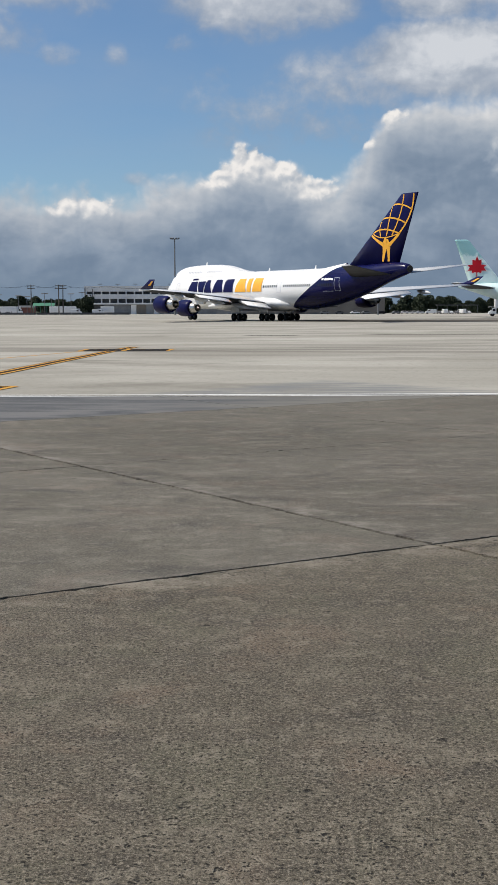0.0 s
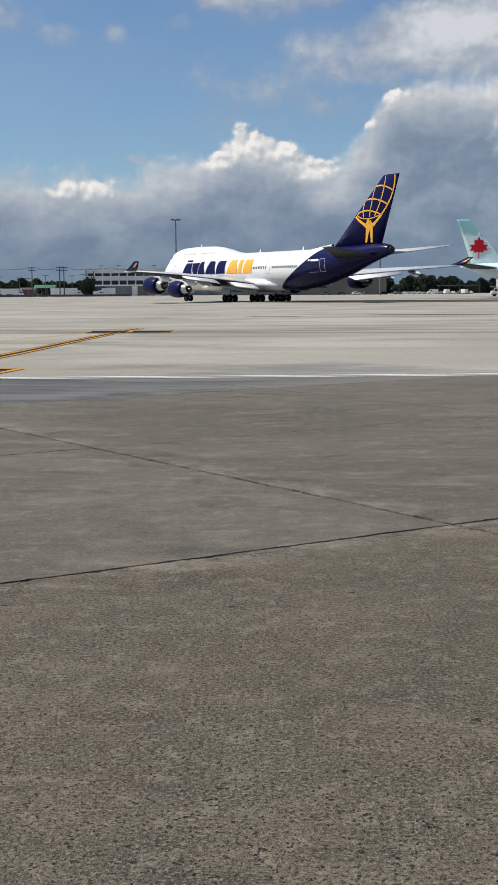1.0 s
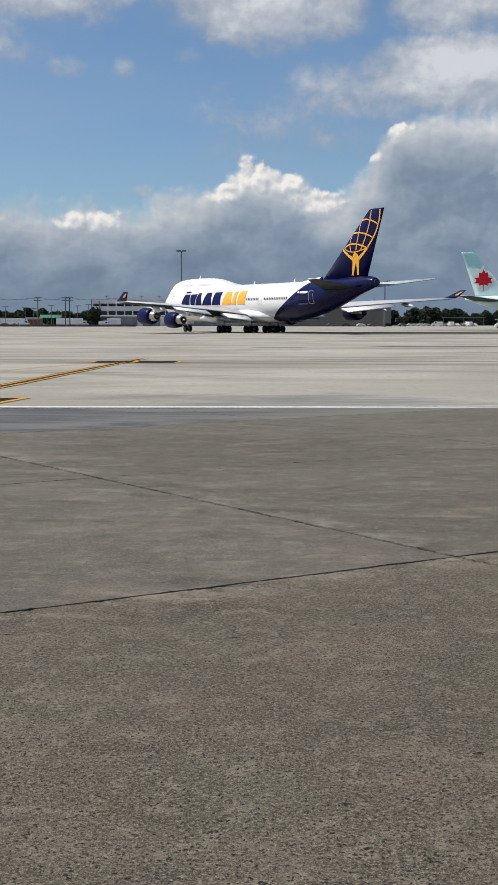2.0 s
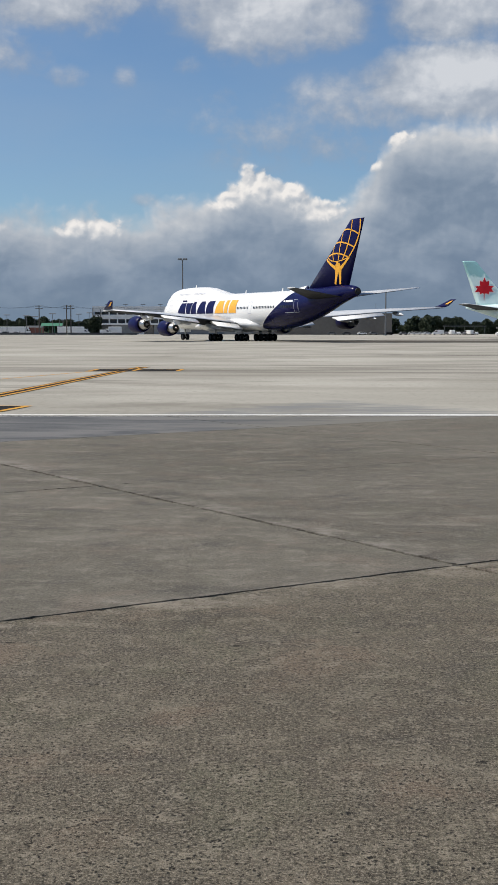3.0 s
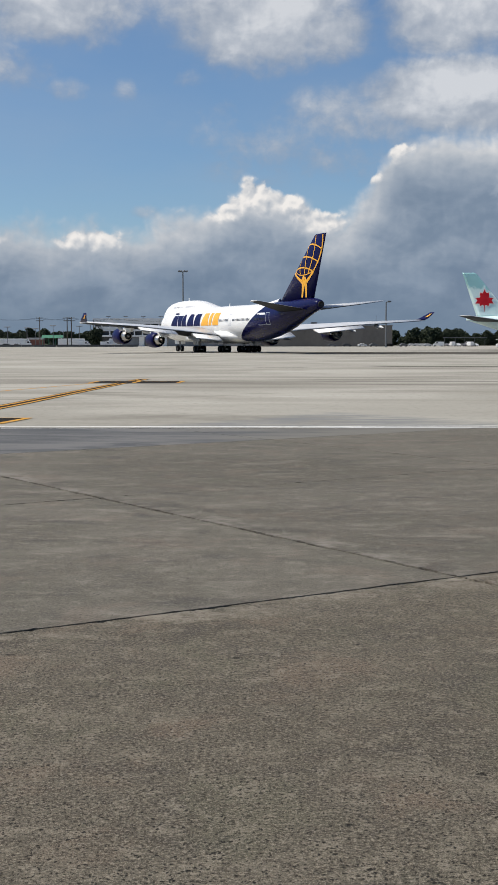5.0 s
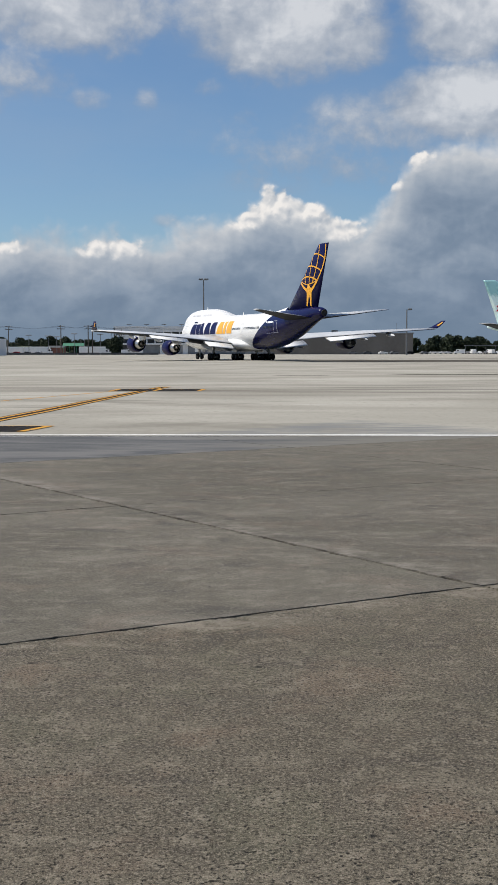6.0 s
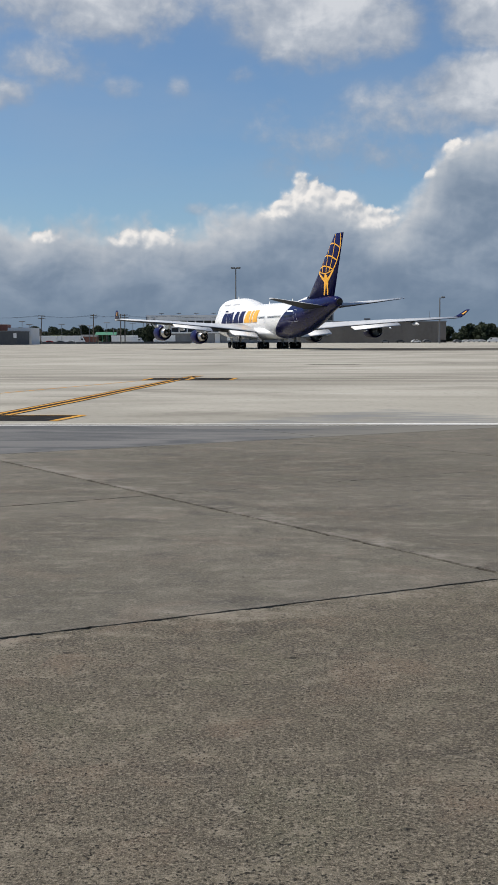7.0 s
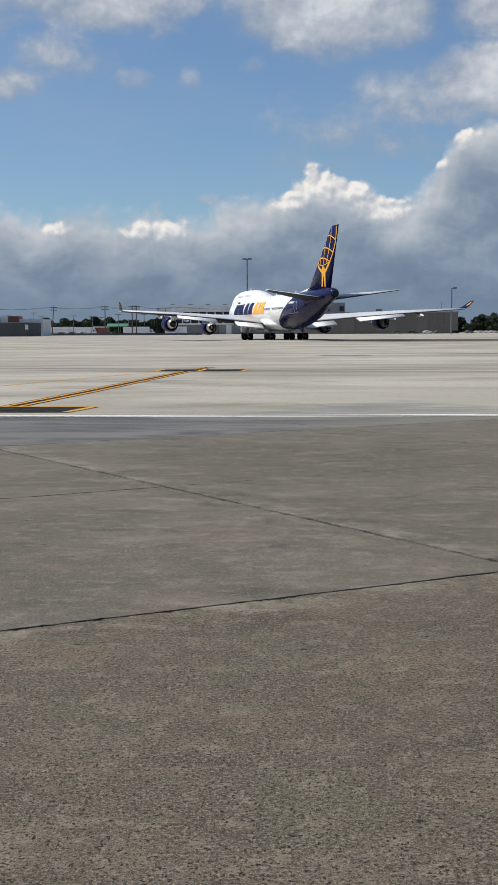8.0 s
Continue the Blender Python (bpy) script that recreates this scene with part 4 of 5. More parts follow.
    for xa, y, top in ((32.0, 5.5, 3.2), (32.0, -5.5, 3.2), (35.1, 1.92, 2.2), (35.1, -1.92, 2.2)):
        bm = rod(bmesh.new(), (O - xa, y, 0.72), (O - xa, y, top), 0.2)
        rod(bm, (O - xa, y, 1.3), (O - xa + 1.4, y * 0.8, top), 0.1)
        rod(bm, (O - xa - 0.76, y, 0.62), (O - xa + 0.76, y, 0.62), 0.16)
        for d in (-0.74, 0.74):
            rod(bm, (O - xa + d, y - 0.56, 0.62), (O - xa + d, y + 0.56, 0.62), 0.1)
        truck = part("gear_leg", bm, GEAR_GREY, plane, "grey main gear leg and truck")
        part("gear_door", boxes((O - xa - 1.2, y - 0.05 + 0.75 * (1 if y > 0 else -1), 1.5, O - xa + 1.2, y + 0.03 + 0.75 * (1 if y > 0 else -1), 2.5)), WHITE, plane)
        for d in (-0.74, 0.74):
            for e in (-0.56, 0.56):
                add_wheel(plane, tyre, rim, O - xa + d, y + e, 0.62, 0.62)
    bm = rod(bmesh.new(), (O - 7.8, 0, 0.62), (O - 7.8, 0, 2.5), 0.16)
    rod(bm, (O - 7.8, -0.46, 0.62), (O - 7.8, 0.46, 0.62), 0.1)
    rod(bm, (O - 7.8, 0, 1.3), (O - 6.3, 0, 2.5), 0.09)
    part("nose_gear_leg", bm, GEAR_GREY, plane)
    for e in (0.52, -0.52):
        part("nose_gear_door", boxes((O - 9.0, e * 1.3 - 0.03, 1.55, O - 6.8, e * 1.3 + 0.03, 2.4)), WHITE, plane)
    for e in (-0.46, 0.46):
        add_wheel(plane, tyre, rim, O - 7.8, e, 0.62, 0.62)
    return plane


TWIN = Body([
    (0.0, 4.9, 5.0, 0.04, 5.0), (0.8, 3.9, 6.1, 1.2, 6.1), (2.5, 3.0, 7.2, 2.1, 7.2), (5.0, 2.4, 8.1, 2.8, 8.1), (8.0, 2.2, 8.4, 3.1, 8.4), (44.0, 2.2, 8.4, 3.1, 8.4),
    (48.0, 2.7, 8.4, 3.0, 8.4), (52.0, 3.7, 8.35, 2.6, 8.35), (56.0, 5.0, 8.25, 1.95, 8.25), (59.0, 6.0, 8.1, 1.3, 8.1), (61.5, 6.8, 7.95, 0.65, 7.95), (63.0, 7.2, 7.75, 0.25, 7.75)], 30.0)


LOBES = (2.2, 1.35, 1.75, 1.3, 1.0, 2.0, 1.5, 2.15, 1.35, 1.7, 1.25, 1.35)


def build_twin():
    """The parked airliner whose tail stands at the edge of the view."""
    plane = thing("parked_airliner", "parked ice-blue airliner with a red emblem on its fin", "airplane")
    body = part("fuselage", TWIN.skin([0, 0.4, 0.8, 1.6, 2.5, 3.7, 5, 6.5, 8, 14, 20, 26, 32, 38, 44, 46, 48, 50, 52, 54, 56, 57.5, 59, 60.2, 61.5, 63]), TEAL, plane, "pale ice-blue fuselage", True)
    fin = part("fin", loft([panel_ring(52.0, 60.4, 0, 7.8, 30, 0.8, True), panel_ring(52.7, 60.6, 0, 8.6, 30, 0.8, True), panel_ring(60.5, 63.9, 0, 18.4, 30, 0.8, True), panel_ring(61.2, 64.1, 0, 18.75, 30, 0.6, True)]), TEAL, plane, "ice-blue fin with a red emblem", True)
    # emblem: a plain jagged red shape on a white one
    for side in (1, -1):
        for mat, grow, lift, name in ((WHITE, 1.2, 0.30, "emblem_ground"), (RED, 1.0, 0.36, "emblem")):
            bm = bmesh.new()
            c = Vector((58.6, 12.25))
            pts = []
            for k in range(22):
                r = LOBES[min(k, 22 - k)] * grow * 1.12
                a = k * math.tau / 22 + math.pi / 2
                pts.append(c + Vector((r * math.cos(a), r * math.sin(a))))
            vs = [bm.verts.new((30 - p.x, side * lift, p.y)) for p in pts]
            mid = bm.verts.new((30 - c.x, side * (lift + 0.02), c.y))
            for k in range(22):
                bm.faces.new((mid, vs[k], vs[(k + 1) % 22]))
            if mat is RED:
                foot = [bm.verts.new((30 - x, side * lift, z)) for x, z in ((58.5, 11.3), (58.72, 11.3), (58.68, 9.3), (58.54, 9.3))]
                bm.faces.new(foot)
            part(name, bm, mat, fin, "jagged red shape" if mat is RED else "white ground of the emblem")
        wing = part("wing", surface([(18.0, 31.5, 2.6, 3.0, 0.9), (24.5, 34.5, 10.0, 3.9, 0.8), (38.0, 40.5, 30.0, 6.2, 0.7)], 30, side), WING_GREY, plane, "pale grey wing", True)
        tail = part("tailplane", surface([(53.0, 60.5, 0.8, 6.9, 0.8), (61.3, 64.0, 10.4, 8.1, 0.7)], 30, side), WING_GREY, plane, "pale grey tailplane", True)
        shade_lower_faces(tail, SHADE_DARK_GREY)
        jet_engine(plane, 30 - 18.5, side * 9.6, 2.55, 1.75, WHITE, 3.8, 30 - 29.0, 1.2)
        bm = rod(bmesh.new(), (30 - 33.0, side * 5.4, 0.7), (30 - 33.0, side * 5.4, 3.0), 0.22)
        part("gear_leg", bm, GEAR_GREY, plane)
        bm = bmesh.new()
        JM = [(8 + k * 0.62) for k in range(66)]
        for xa in JM:
            TWIN.patch([(xa, 5.9), (xa + 0.26, 5.9), (xa + 0.26, 6.3), (xa, 6.3)], side, 1, 1, 0.03, bm)
        part("cabin_windows", bm, GLASS_DARK, body)["kind"] = "stuff"
    tyre = mesh_of("wheel", wheel_mesh(0.66, 0.5), RUBBER, True)
    for xa, y in ((33.0, 5.4), (33.0, -5.4)):
        for d in (-1.45, 0.0, 1.45):
            for e in (-0.6, 0.6):
                ob = new("wheel", tyre)
                ob.parent = plane
                ob.matrix_basis = pose(30 - xa + d, y + e, 0.66)
    part("nose_gear_leg", rod(bmesh.new(), (30 - 6, 0, 0.5), (30 - 6, 0, 2.8), 0.16), GEAR_GREY, plane)
    for e in (-0.45, 0.45):
        ob = new("wheel", tyre)
        ob.parent = plane
        ob.matrix_basis = pose(30 - 6, e, 0.66)
    return plane


jumbo = build_jumbo()
twin = build_twin()
TWIN_HEADING = -14.0
# its fin tip stands at (50.3, 300)
_a = radians(TWIN_HEADING)
twin.matrix_basis = pose(48.7 + 34.0 * math.cos(_a), 300 + 34.0 * math.sin(_a), 0, 0, 0, TWIN_HEADING)


# ---- the far side of the airfield ----
def across(bearing, far):
    """x of a bearing (metres aside at 1,000 m) at a distance."""
    return bearing * far / 1000.0


def build_terminal():
    y, x0, x1 = 640.0, -89.0, 8.0
    ob = thing("terminal_building", "long grey terminal with white parapet bands and dark openings", "building")
    part("core", boxes((x0 + 1, y + 2, 0, x1, y + 26, 13.2)), DARK_WALL, ob, "dark recessed storeys")
    for z0, z1, mat, d in ((11.7, 14.6, PALE_PANEL, 0.0), (7.9, 10.3, PALE_PANEL, 0.2), (5.0, 5.8, WHITE, -0.8)):
        part("parapet", boxes((x0, y + d, z0, -20.0, y + 2.2, z1)), mat, ob, "pale parapet band")
    k = x0
    while k < -21:
        part("pilaster", boxes((k, y - 0.15, 5.8, k + 0.5, y + 2.1, 14.5)), PALE_PANEL, ob)
        k += 4.3
    for a, b, mat in ((x0 + 10, x0 + 24, GREY_WALL), (x0 + 24.2, x0 + 27, WHITE), (x0 + 27.2, x0 + 32, TAN_WALL), (x0 + 32.2, x0 + 36, GREY_WALL), (x0 + 36.2, x0 + 39, PALE_PANEL), (x0 + 39.2, -20, GREY_WALL)):
        part("wall_bay", boxes((a, y + 0.6, 0, b, y + 2.1, 4.9)), mat, ob)
    # the taller closed block
    part("block", boxes((-19.8, y - 3, 0, x1, y + 24, 15.6)), GREY_WALL, ob, "grey clad block")
    part("block_band", boxes((-19.9, y - 3.1, 11.5, x1 + 0.1, y - 2.98, 13.2)), DARK_WALL, ob, "dark window band")
    part("roof_plant", boxes((-12, y + 4, 15.6, -4, y + 12, 17.4)), GREY_WALL, ob, "grey roof plant", )
    for k in range(7):
        a = x0 + 8 + k * 9.2
        part("roof_lamp", boxes((a, y + 1, 14.6, a + 0.2, y + 1.2, 15.4), (a - 1.1, y + 0.8, 15.4, a + 1.3, y + 1.4, 15.7)), STEEL, ob)
    part("lattice_mast", boxes((x0 + 0.3, y - 1, 0, x0 + 0.7, y - 0.6, 13.8), (x0 + 4.2, y - 1, 0, x0 + 4.6, y - 0.6, 13.0)), STEEL, ob)


def build_hangar():
    y = 600.0
    ob = thing("hangar", "low brown-grey windowless hangar with flat roof", "building")
    part("wall", boxes((-4, y, 0, 63.5, y + 40, 10.1)), TAN_WALL, ob)
    part("roof_edge", boxes((-4.3, y - 0.3, 10.1, 63.8, y + 40.3, 10.6)), GREY_WALL, ob, "grey roof edge")
    for k in range(9):
        a = -1 + k * 7.2
        part("wall_rib", boxes((a, y - 0.18, 0, a + 0.3, y - 0.002, 10.1)), TAN_WALL, ob)
    for k in range(5):
        a = 14 + k * 10.0
        part("hangar_door", boxes((a, y - 0.12, 0, a + 4.2, y - 0.002, 4.6)), TAN_WALL, ob, "brown-grey roller door")
    part("stair_block", boxes((1.6, y + 8, 0, 9.0, y + 30, 15.4)), GREY_WALL, ob, "taller grey block")
    part("window", boxes((6.2, y + 7.9, 11.2, 8.4, y + 7.98, 13.6)), GLASS_DARK, ob)
    part("roof_aerial", rod(bmesh.new(), (56.0, y + 5, 10.6), (56.0, y + 5, 15.3), 0.09), STEEL, ob)
    part("roof_vent", boxes((24, y + 6, 10.6, 27, y + 9, 12.0)), STEEL, ob)


def light_mast(x, y, h, arms):
    ob = thing("light_mast", "tall slim steel apron light mast with floodlights", "light mast", pose(x, y, 0), "apron light masts")
    part("pole", rod(bmesh.new(), (0, 0, 0), (0, 0, h), 0.36, 0.22, 12), STEEL, ob)
    part("crossarm", boxes((-1.5 if arms > 1 else -0.2, -0.12, h - 0.2, 1.6, 0.12, h + 0.05)), STEEL, ob)
    for a in ((-1.5, -0.6, 0.6, 1.5) if arms > 1 else (0.9, 1.6)):
        part("floodlight", boxes((a - 0.4, -0.5, h - 0.1, a + 0.4, 0.35, h + 0.5), bevel=0.08), STEEL, ob)
    return ob


def utility_pole(x, y, h, lean=0.0, twin_arm=True):
    ob = thing("utility_pole", "weathered wooden utility pole with crossarms", "utility pole", pose(x, y, 0, 0, lean, 0), "utility poles")
    part("pole", rod(bmesh.new(), (0, 0, 0), (0, 0, h), 0.27, 0.19), WOOD_POLE, ob)
    for z in (h - 0.5, h - 1.7)[: 2 if twin_arm else 1]:
        part("crossarm", boxes((-1.7, -0.1, z - 0.13, 1.7, 0.1, z + 0.13)), WOOD_POLE, ob)
        for a in (-1.5, -0.8, 0.8, 1.5):
            part("insulator", rod(bmesh.new(), (a, 0, z + 0.13), (a, 0, z + 0.5), 0.09, 0.06, 6), GEAR_GREY, ob)
    return ob


def street_lamp(x, y, h):
    ob = thing("street_lamp", "grey steel street lamp with flat double head", "street lamp", pose(x, y, 0), "street lamps")
    part("pole", rod(bmesh.new(), (0, 0, 0), (0, 0, h), 0.16, 0.11), STEEL, ob)
    part("lamp_head", boxes((-1.5, -0.3, h, 1.5, 0.3, h + 0.35), bevel=0.1), STEEL, ob)
    return ob


def wire(a, b, sag=0.9):
    cu = bpy.data.curves.new("power_line", "CURVE")
    cu.dimensions, cu.bevel_depth, cu.bevel_resolution = "3D", 0.035, 0
    sp = cu.splines.new("POLY")
    sp.points.add(16)
    for k, p in enumerate(sp.points):
        f = k / 16
        q = Vector(a).lerp(Vector(b), f)
        p.co = (q.x, q.y, q.z - sag * 4 * f * (1 - f), 1)
    cu.materials.append(RUBBER)
    ob = new("power_line", cu)
    return tagged(ob, "thin dark overhead power line between poles", "power line", "power lines")


def crown_mesh(seed, h, w, clumps, size):
    """A ragged crown of many small leaf tufts."""
    rnd = random.Random(seed)
    lobes = [(rnd.uniform(-0.32, 0.32) * w, rnd.uniform(-0.32, 0.32) * w, h * rnd.uniform(0.14, 0.80), rnd.uniform(0.2, 0.34) * w) for _ in range(15)]
    lobes.append((0, 0, h * 0.84, 0.2 * w))
    verts, faces = [], []
    for _ in range(clumps):
        cx, cy, cz, r = rnd.choice(lobes)
        d = Vector((rnd.gauss(0, 1), rnd.gauss(0, 1), rnd.gauss(0, 0.85))).normalized() * r * rnd.uniform(0.55, 1.08)
        c = Vector((cx, cy, cz)) + d
        for _ in range(2):
            t = Vector((rnd.gauss(0, 1), rnd.gauss(0, 1), rnd.gauss(0, 1))).normalized()
            u = t.orthogonal().normalized()
            v = t.cross(u)
            s = size * rnd.uniform(0.6, 1.4)
            k = len(verts)
            verts += [tuple(c + u * s), tuple(c + v * s * 0.7), tuple(c - u * s * 0.9), tuple(c - v * s * 0.6 + t * s * 0.4)]
            faces += [(k, k + 1, k + 2), (k, k + 2, k + 3)]
    me = bpy.data.meshes.new("crown")
    me.from_pydata(verts, [], faces)
    me.materials.append(LEAVES)
    return me


def tree_model(seed, h, w):
    ob = thing("tree", "dense dark green broadleaf tree beyond the airfield", "tree", group="trees round the airfield")
    bm = rod(bmesh.new(), (0, 0, -0.4), (0, 0, h * 0.45), 0.03 * h, 0.018 * h)
    rnd = random.Random(seed)
    for k in range(4):
        a = k * 1.6 + rnd.random()
        rod(bm, (0, 0, h * (0.25 + 0.05 * k)), (math.cos(a) * w * 0.3, math.sin(a) * w * 0.3, h * (0.55 + 0.06 * k)), 0.012 * h, 0.006 * h, 5)
    part("trunk", bm, BARK, ob)
    crown = new("crown", crown_mesh(seed, h, w, 2200, 0.062 * w))
    crown.parent = ob
    return ob


def plant_trees():
    rnd = random.Random(5)
    models = [tree_model(11 + k, h, w) for k, (h, w) in enumerate(((12.5, 10.5), (11.0, 9.0), (13.5, 11.5), (10.0, 10.0), (12.0, 12.5)))]
    spots = []
    for k in range(86):                                  # wood behind the poles
        x = -305 + k * 2.45 + rnd.uniform(-2, 2)
        spots.append((x, rnd.uniform(845, 900), 0.86 + 0.04 * math.sin(k * 0.35) + rnd.uniform(-0.08, 0.04)))
    for k in range(56):                                  # wood beyond the hangar
        x = 92 + k * 2.9 + rnd.uniform(-2, 2)
        s = 0.98 if 4 < k < 17 else 0.58 if k < 5 else 0.74 if k <= 24 else 1.0
        spots.append((x, rnd.uniform(840, 890), s * rnd.uniform(0.9, 1.08)))
    for k in range(24):
        spots.append((-110 + k * 9.0 + rnd.uniform(-3, 3), rnd.uniform(880, 930), rnd.uniform(0.7, 0.95)))
    for k, (x, y, s) in enumerate(spots):
        src = models[k % 5]
        m = pose(x, y, -0.35, 0, 0, rnd.uniform(0, 360))
        ob = src if k < 5 else copy_thing(src, m)
        ob.matrix_basis = m @ Matrix.Diagonal((s, s, s, 1))
    near = copy_thing(models[3], pose(across(-137, 560), 560, -0.35, 0, 0, 40))
    near.matrix_basis = pose(across(-137, 560), 560, -0.35, 0, 0, 40) @ Matrix.Diagonal((0.62, 0.62, 0.86, 1))
    near["label"] = "dark rounded tree standing before the terminal"


def vehicle(kind, x, y, turn, mat, label, category):
    """A small van, car, box lorry or trailer in parts; its length runs along local x."""
    ob = thing(kind, label, category, pose(x, y, 0, 0, 0, turn), "parked vehicles")
    tyre = mesh_of("wheel", wheel_mesh(0.36 if kind in ("car", "van") else 0.5, 0.28), RUBBER, True)
    r = 0.36 if kind in ("car", "van") else 0.5
    if kind == "car":
        side = [(-2.2, 0.35), (-2.25, 0.85), (-1.7, 0.98), (-1.1, 1.45), (0.5, 1.48), (1.1, 1.0), (2.1, 0.85), (2.2, 0.4)]
        glass, half, axles = [(-1.45, 1.02), (-1.0, 1.38), (0.45, 1.4), (0.9, 1.02)], 0.88, (-1.35, 1.35)
    elif kind == "van":
        side = [(-2.6, 0.4), (-2.65, 2.2), (-2.4, 2.35), (1.2, 2.35), (1.9, 1.5), (2.6, 1.25), (2.7, 0.45)]
        glass, half, axles = [(0.4, 1.5), (0.4, 2.1), (1.15, 2.1), (1.65, 1.5)], 1.0, (-1.7, 1.75)
    else:
        side = [(2.0, 0.6), (2.0, 2.7), (3.3, 2.7), (3.7, 1.7), (4.0, 1.55), (4.05, 0.6)]
        glass, half, axles = [(2.5, 1.75), (2.5, 2.5), (3.2, 2.5), (3.5, 1.75)], 1.15, (-3.0, -2.0, 3.1)
    if kind != "trailer":
        bm = loft([[(a, -half, z) for a, z in side], [(a, half, z) for a, z in side]])
        bmesh.ops.bevel(bm, geom=list(bm.edges), offset=0.06, segments=1, affect="EDGES")
        part("body" if kind in ("car", "van") else "cab", bm, mat, ob)
        for s in (-1, 1):
            part("window", loft([[(a, s * (half + 0.005), z) for a, z in glass], [(a, s * (half + 0.02), z) for a, z in glass]]), GLASS_DARK, ob)
        part("windscreen", boxes((glass[-1][0] + 0.1, -half * 0.8, glass[0][1], glass[-1][0] + 0.42, half * 0.8, glass[0][1] + 0.4)), GLASS_DARK, ob)
    if kind in ("box_lorry", "trailer"):
        part("cargo_box", boxes((-5.0 if kind == "trailer" else -4.2, -1.25, 0.95, 5.0 if kind == "trailer" else 1.8, 1.25, 3.75), bevel=0.05), mat, ob)
        part("chassis", boxes((-4.2, -0.5, 0.55, 3.8, 0.5, 0.94)), STEEL, ob)
        if kind == "trailer":
            axles = (-3.9, -2.8, 3.4)
    for a in axles:
        for s in (-1, 1):
            w = new("wheel", tyre)
            w.parent = ob
            w.matrix_basis = pose(a, s * (half - 0.12), r)
    return ob


def catering_truck(x, y, turn):
    ob = thing("catering_truck", "white catering truck with its box raised on scissor legs", "truck", pose(x, y, 0, 0, 0, turn))
    side = [(2.2, 0.6), (2.2, 2.3), (3.2, 2.3), (3.7, 1.5), (4.3, 1.3), (4.35, 0.6)]
    bm = loft([[(a, -1.15, z) for a, z in side], [(a, 1.15, z) for a, z in side]])
    bmesh.ops.bevel(bm, geom=list(bm.edges), offset=0.07, segments=1, affect="EDGES")
    part("cab", bm, WHITE, ob)
    for s in (-1, 1):
        part("window", boxes((2.5, s * 1.16 - 0.01, 1.5, 3.3, s * 1.16 + 0.01, 2.1)), GLASS_DARK, ob)
    part("windscreen", boxes((3.3, -0.95, 1.55, 3.62, 0.95, 2.1)), GLASS_DARK, ob)
    part("chassis", boxes((-4.4, -0.6, 0.6, 4.0, 0.6, 1.0)), STEEL, ob)
    part("cargo_box", boxes((-4.4, -1.25, 2.3, 2.6, 1.25, 5.0), bevel=0.06), WHITE, ob)
    part("front_platform", boxes((2.6, -1.2, 2.6, 4.3, 1.2, 2.75)), WHITE, ob)
    for s in (-1, 1):
        bm = rod(bmesh.new(), (-3.6, s * 0.8, 1.0), (1.2, s * 0.8, 2.3), 0.1)
        rod(bm, (1.2, s * 0.9, 1.0), (-3.6, s * 0.9, 2.3), 0.1)
        part("scissor_leg", bm, STEEL, ob)
    tyre = mesh_of("wheel", wheel_mesh(0.5, 0.32), RUBBER, True)
    for a in (-2.8, 3.2):
        for s in (-1, 1):
            w = new("wheel", tyre)
            w.parent = ob
            w.matrix_basis = pose(a, s * 1.0, 0.5)
    return ob


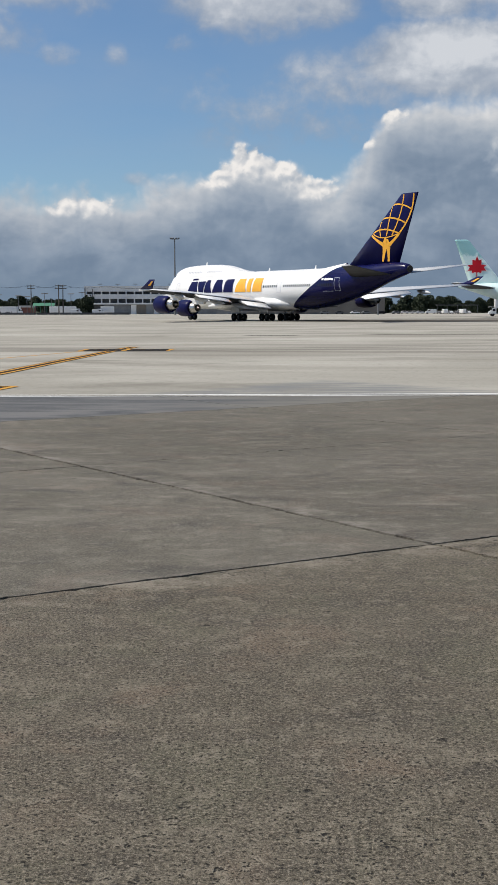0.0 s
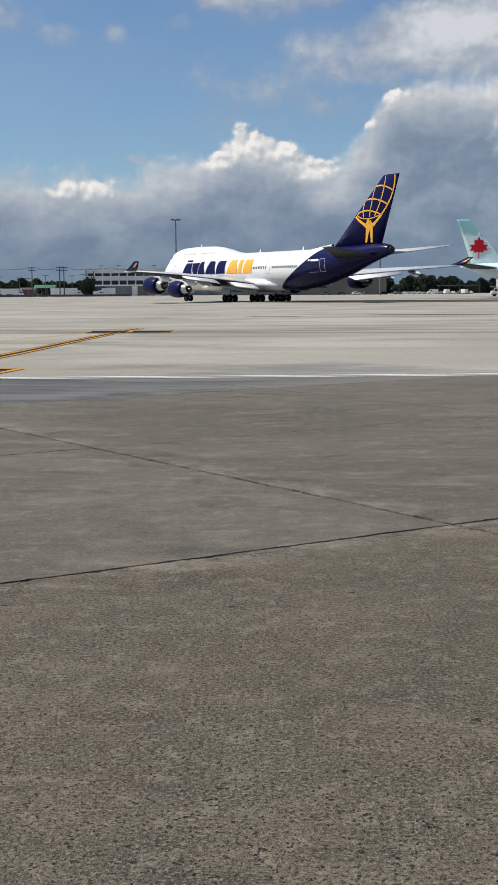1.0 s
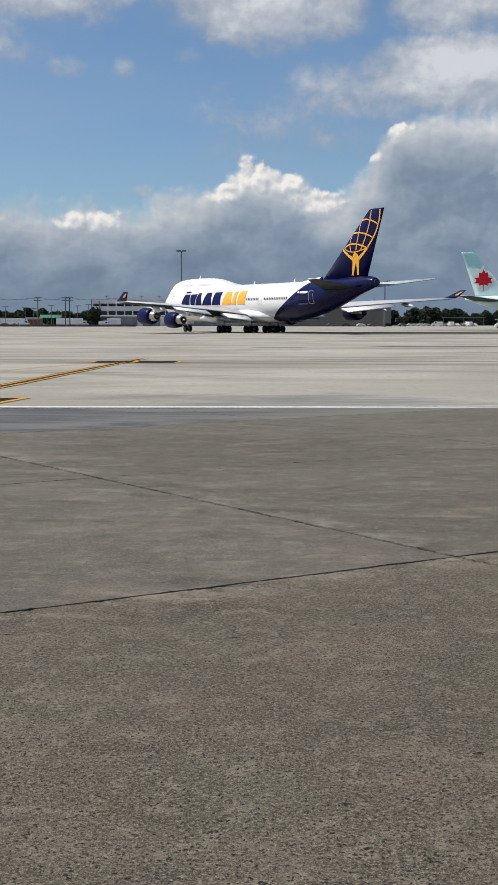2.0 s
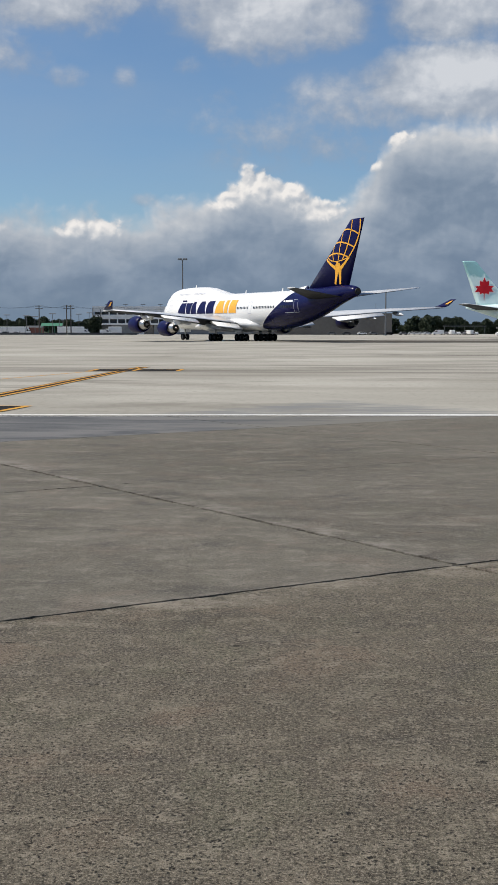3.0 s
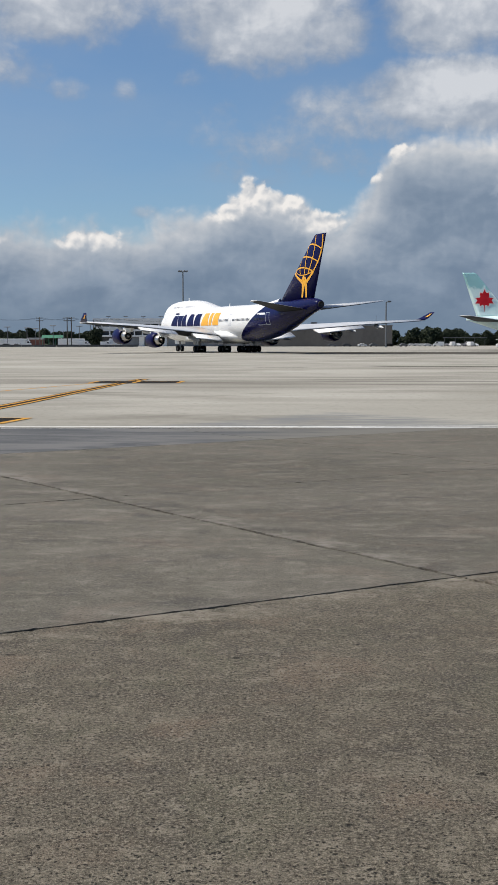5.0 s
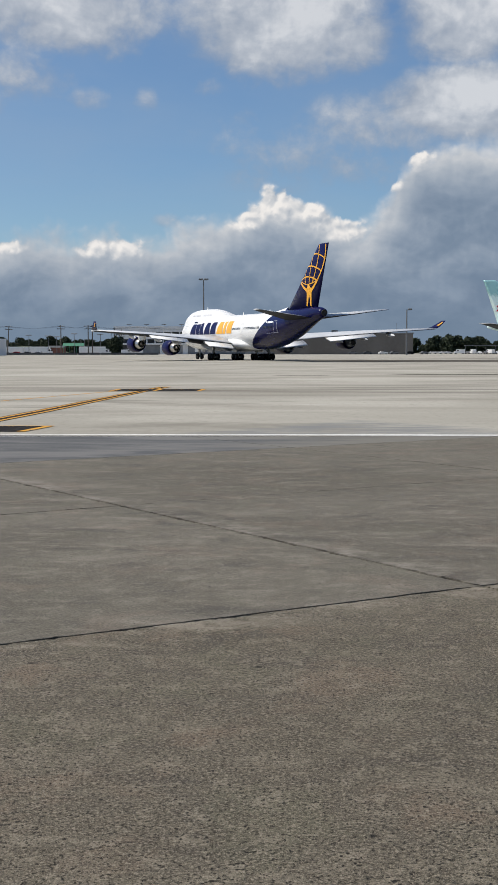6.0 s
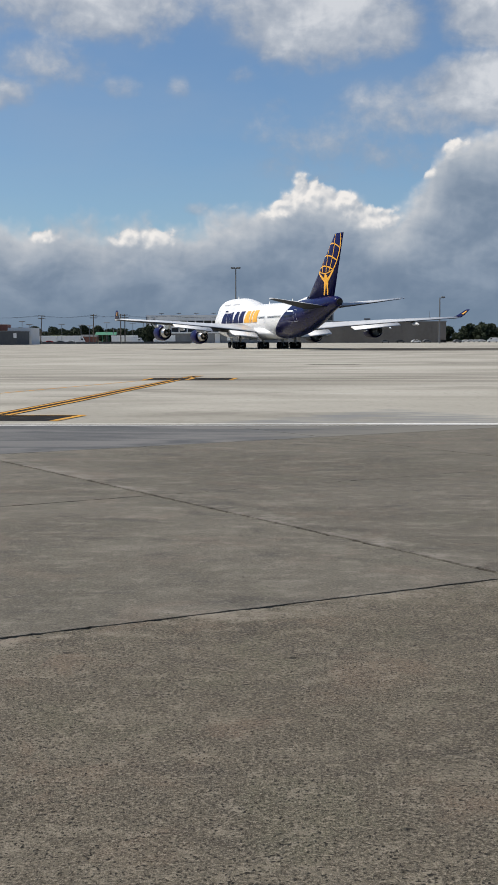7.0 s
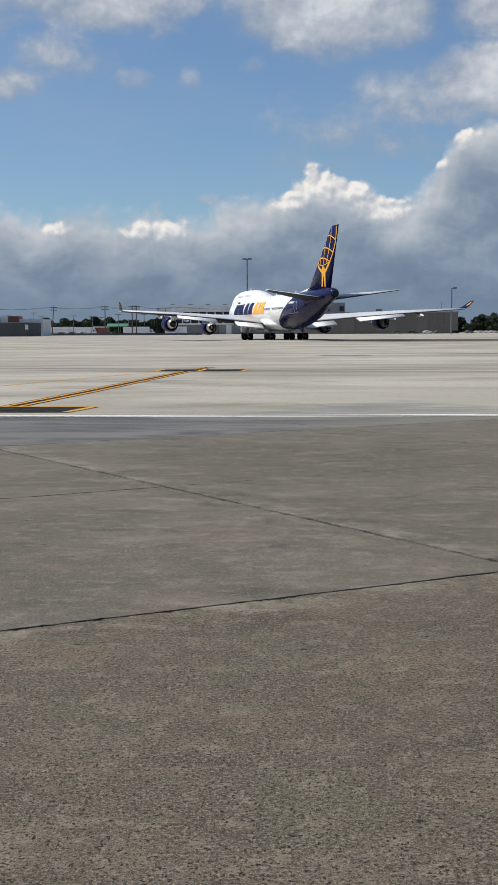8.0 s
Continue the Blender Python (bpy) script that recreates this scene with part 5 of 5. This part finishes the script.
def build_far_side():
    build_terminal()
    build_hangar()
    light_mast(across(-65.0, 480), 480, 29.5, 2)
    light_mast(across(100.6, 480), 480, 17.7, 1)
    y = 550
    poles = [(-227, 13.2, 4.0), (-182.5, 13.4, 0.0), (-160.0, 13.4, 0.0), (-156.5, 13.4, 0.0), (-290, 13.0, 0.0)]
    for b, h, lean in poles:
        utility_pole(across(b, y), y, h, lean)
    line = [(-290, 12.6), (-227, 12.8), (-182.5, 13.0), (-158.0, 13.0), (-122, 12.6), (-60, 12.2)]
    for (b0, h0), (b1, h1) in zip(line, line[1:]):
        for d in (-1.5, 1.5):
            wire((across(b0, y) + d, y, h0), (across(b1, y) + d, y, h1))
    for b, h in ((-236, 8.9), (-242, 10.4), (-193, 8.6), (-186.0, 8.2), (-171.5, 9.6), (-150, 9.4), (-209, 9.0), (-141, 10.0)):
        street_lamp(across(b, 570), 570, h)
    for b in (-166.0, -163.0):
        ob = thing("lamp_post", "slim grey steel post beside the canopy", "post", pose(across(b, 575), 575, 0))
        part("pole", rod(bmesh.new(), (0, 0, 0), (0, 0, 7.5), 0.14), STEEL, ob)
    # green canopy
    ob = thing("canopy_shelter", "open shelter with a green sheet roof on posts", "shelter", pose(across(-172, 600), 600, 0))
    part("roof", loft([[(-5.2, -2.2, 4.2), (-5.2, 0, 5.6), (-5.2, 2.2, 4.2)], [(5.2, -2.2, 4.2), (5.2, 0, 5.6), (5.2, 2.2, 4.2)]]), GREEN_ROOF, ob, "green sheet roof")
    for a in (-4.8, -1.6, 1.6, 4.8):
        part("post", rod(bmesh.new(), (a, -2, 0), (a, -2, 4.25), 0.12), GREEN_ROOF, ob)
    # dark sheds by the wood
    ob = thing("storage_shed", "dark low storage shed among parked vehicles", "shed", pose(across(-186, 610), 610, 0))
    part("wall", boxes((-4, -3, 0, 4, 3, 3.4)), BRICK, ob)
    part("roof", loft([[(-4.3, -3.4, 3.4), (-4.3, 0, 4.4), (-4.3, 3.4, 3.4)], [(4.3, -3.4, 3.4), (4.3, 0, 4.4), (4.3, 3.4, 3.4)]]), DARK_WALL, ob)
    # grey works building with a pale annex
    ob = thing("works_building", "dark grey clad works building with a pale annex", "building", pose(-7.5, 0, 0))
    part("wall", boxes((-175, 450, 0, -103.5, 470, 5.0)), DARK_WALL, ob)
    part("roof_edge", boxes((-175.2, 449.8, 5.0, -103.3, 470.2, 5.25)), GREY_WALL, ob)
    part("annex", boxes((-160, 474, 0, -117.5, 490, 8.2)), PALE_PANEL, ob, "pale annex")
    for k in range(9):
        part("annex_window", boxes((-156 + k * 4.1, 473.9, 5.4, -153.4 + k * 4.1, 473.98, 7.0)), GLASS_DARK, ob)
    part("brick_tower", boxes((-117.3, 474, 0, -113.2, 480, 7.9)), BRICK, ob, "red-brown brick stair tower")
    part("link_block", boxes((-113, 474, 0, -103.6, 488, 6.6)), PALE_PANEL, ob)
    part("side_window", boxes((-104.8, 449.9, 2.6, -103.6, 449.98, 4.4)), PALE_PANEL, ob)
    # trailers, lorries, vans
    W = WHITE
    vehicle("trailer", across(-158.5, 560), 560, 3, W, "white box trailer parked among the poles", "trailer")
    vehicle("box_lorry", across(-149, 556), 556, 5, W, "white box lorry beside the trailer", "lorry")
    for k, b in enumerate((-222, -208, -201)):
        vehicle("trailer", across(b, 575), 575 + k, 0, W, "white box trailer in a row beneath the wood", "trailer")
    vehicle("box_lorry", across(-197, 566), 566, 0, W, "white lorry with a rounded cab", "lorry")
    vehicle("van", across(-128, 556), 556, 0, W, "white van before the terminal", "van")
    vehicle("box_lorry", across(-122.5, 560), 560, 180, W, "white box lorry before the terminal", "lorry")
    vehicle("van", across(-146, 552), 552, 0, W, "white van beside the dark tree", "van")
    for k in range(6):
        vehicle("car", across(57 + k * 11.3 + (k % 3), 585), 585 + (k % 2) * 2, 4 * k, (STEEL, SHADE_DARK_GREY, W, STEEL, RUBBER)[k % 5], "parked car before the brown hangar", "car")
    for k in range(4):
        vehicle("car", across(122 + k * 4.2, 640), 640, 5 * k, (W, WING_GREY)[k % 2], "parked car beyond the hangar", "car")
    vehicle("van", across(143.5, 600), 600, 180, W, "white van at the head of a row of vehicles", "van")
    for k in range(6):
        vehicle("van" if k % 3 == 1 else "car", across(150 + k * 4.6, 610), 610, 90 + 7 * k, (STEEL, W, WING_GREY)[k % 3], "vehicle in a dense parked row", "vehicle")
    for k in range(4):
        vehicle("car", across(-228 + k * 9, 552), 552, 0, (W, RED, STEEL, W)[k], "parked car by the low barrier", "car")
    ob = thing("carport", "thin flat grey carport over the parked row", "carport", pose(across(165, 640), 640, 0))
    part("roof", boxes((-11, -2, 4.3, 11, 2, 4.6)), STEEL, ob)
    for a in (-10.5, -5, 0, 5, 10.5):
        part("post", rod(bmesh.new(), (a, 0, 0), (a, 0, 4.35), 0.1), STEEL, ob)
    catering_truck(across(203, 352), 352, 176)
    # low barrier along the far edge of the apron
    ob = thing("low_barrier", "low dark barrier along the far edge of the apron", "barrier", kind="structure")
    for k in range(22):
        part("barrier_section", boxes((-170 + k * 5.2, 545, 0, -165 + k * 5.2, 545.5, 0.95)), DARK_WALL, ob)
    ob = part("grass_bank", loft([[(-146, 620, -0.4), (-112, 620, -0.4), (-112, 660, -0.4), (-146, 660, -0.4)], [(-138, 634, 4.4), (-121, 634, 3.4), (-121, 646, 3.4), (-138, 646, 4.4)]]), GRASS)
    tagged(ob, "low dry grass bank behind the trailers", "bank", kind="structure")


build_far_side()
plant_trees()

build_slabs()


# ---- what moves ----
def along(t):
    """The airliner's place and heading between the rows of its path."""
    for k in range(len(TAXI) - 1):
        a, b = TAXI[k], TAXI[k + 1]
        if t <= b[0] + 1e-9:
            f = (t - a[0]) / (b[0] - a[0])
            return [p + (q - p) * f for p, q in zip(a[1:], b[1:])]
    return list(TAXI[-1][1:])


def motions():
    walk(jumbo, [(t, pose(x, y, 0, lean, 0, h)) for t, x, y, h, lean in TAXI])
    steps = [k * 0.2 for k in range(41)]
    for ob, (x, y, z), r in SPIN:
        rolled, rows, last = 0.0, [], None
        for t in steps:
            px, py, h, lean = along(t)
            a = radians(h)
            here = Vector((px + x * math.cos(a) - y * math.sin(a), py + x * math.sin(a) + y * math.cos(a)))
            if last is not None:
                rolled += (here - last).dot(Vector((math.cos(a), math.sin(a)))) / r
            last = here
            rows.append((t, pose(x, y, z - y * math.tan(radians(lean)), 0, math.degrees(rolled), 0)))  # stays on the ground
        walk(ob, rows)


motions()
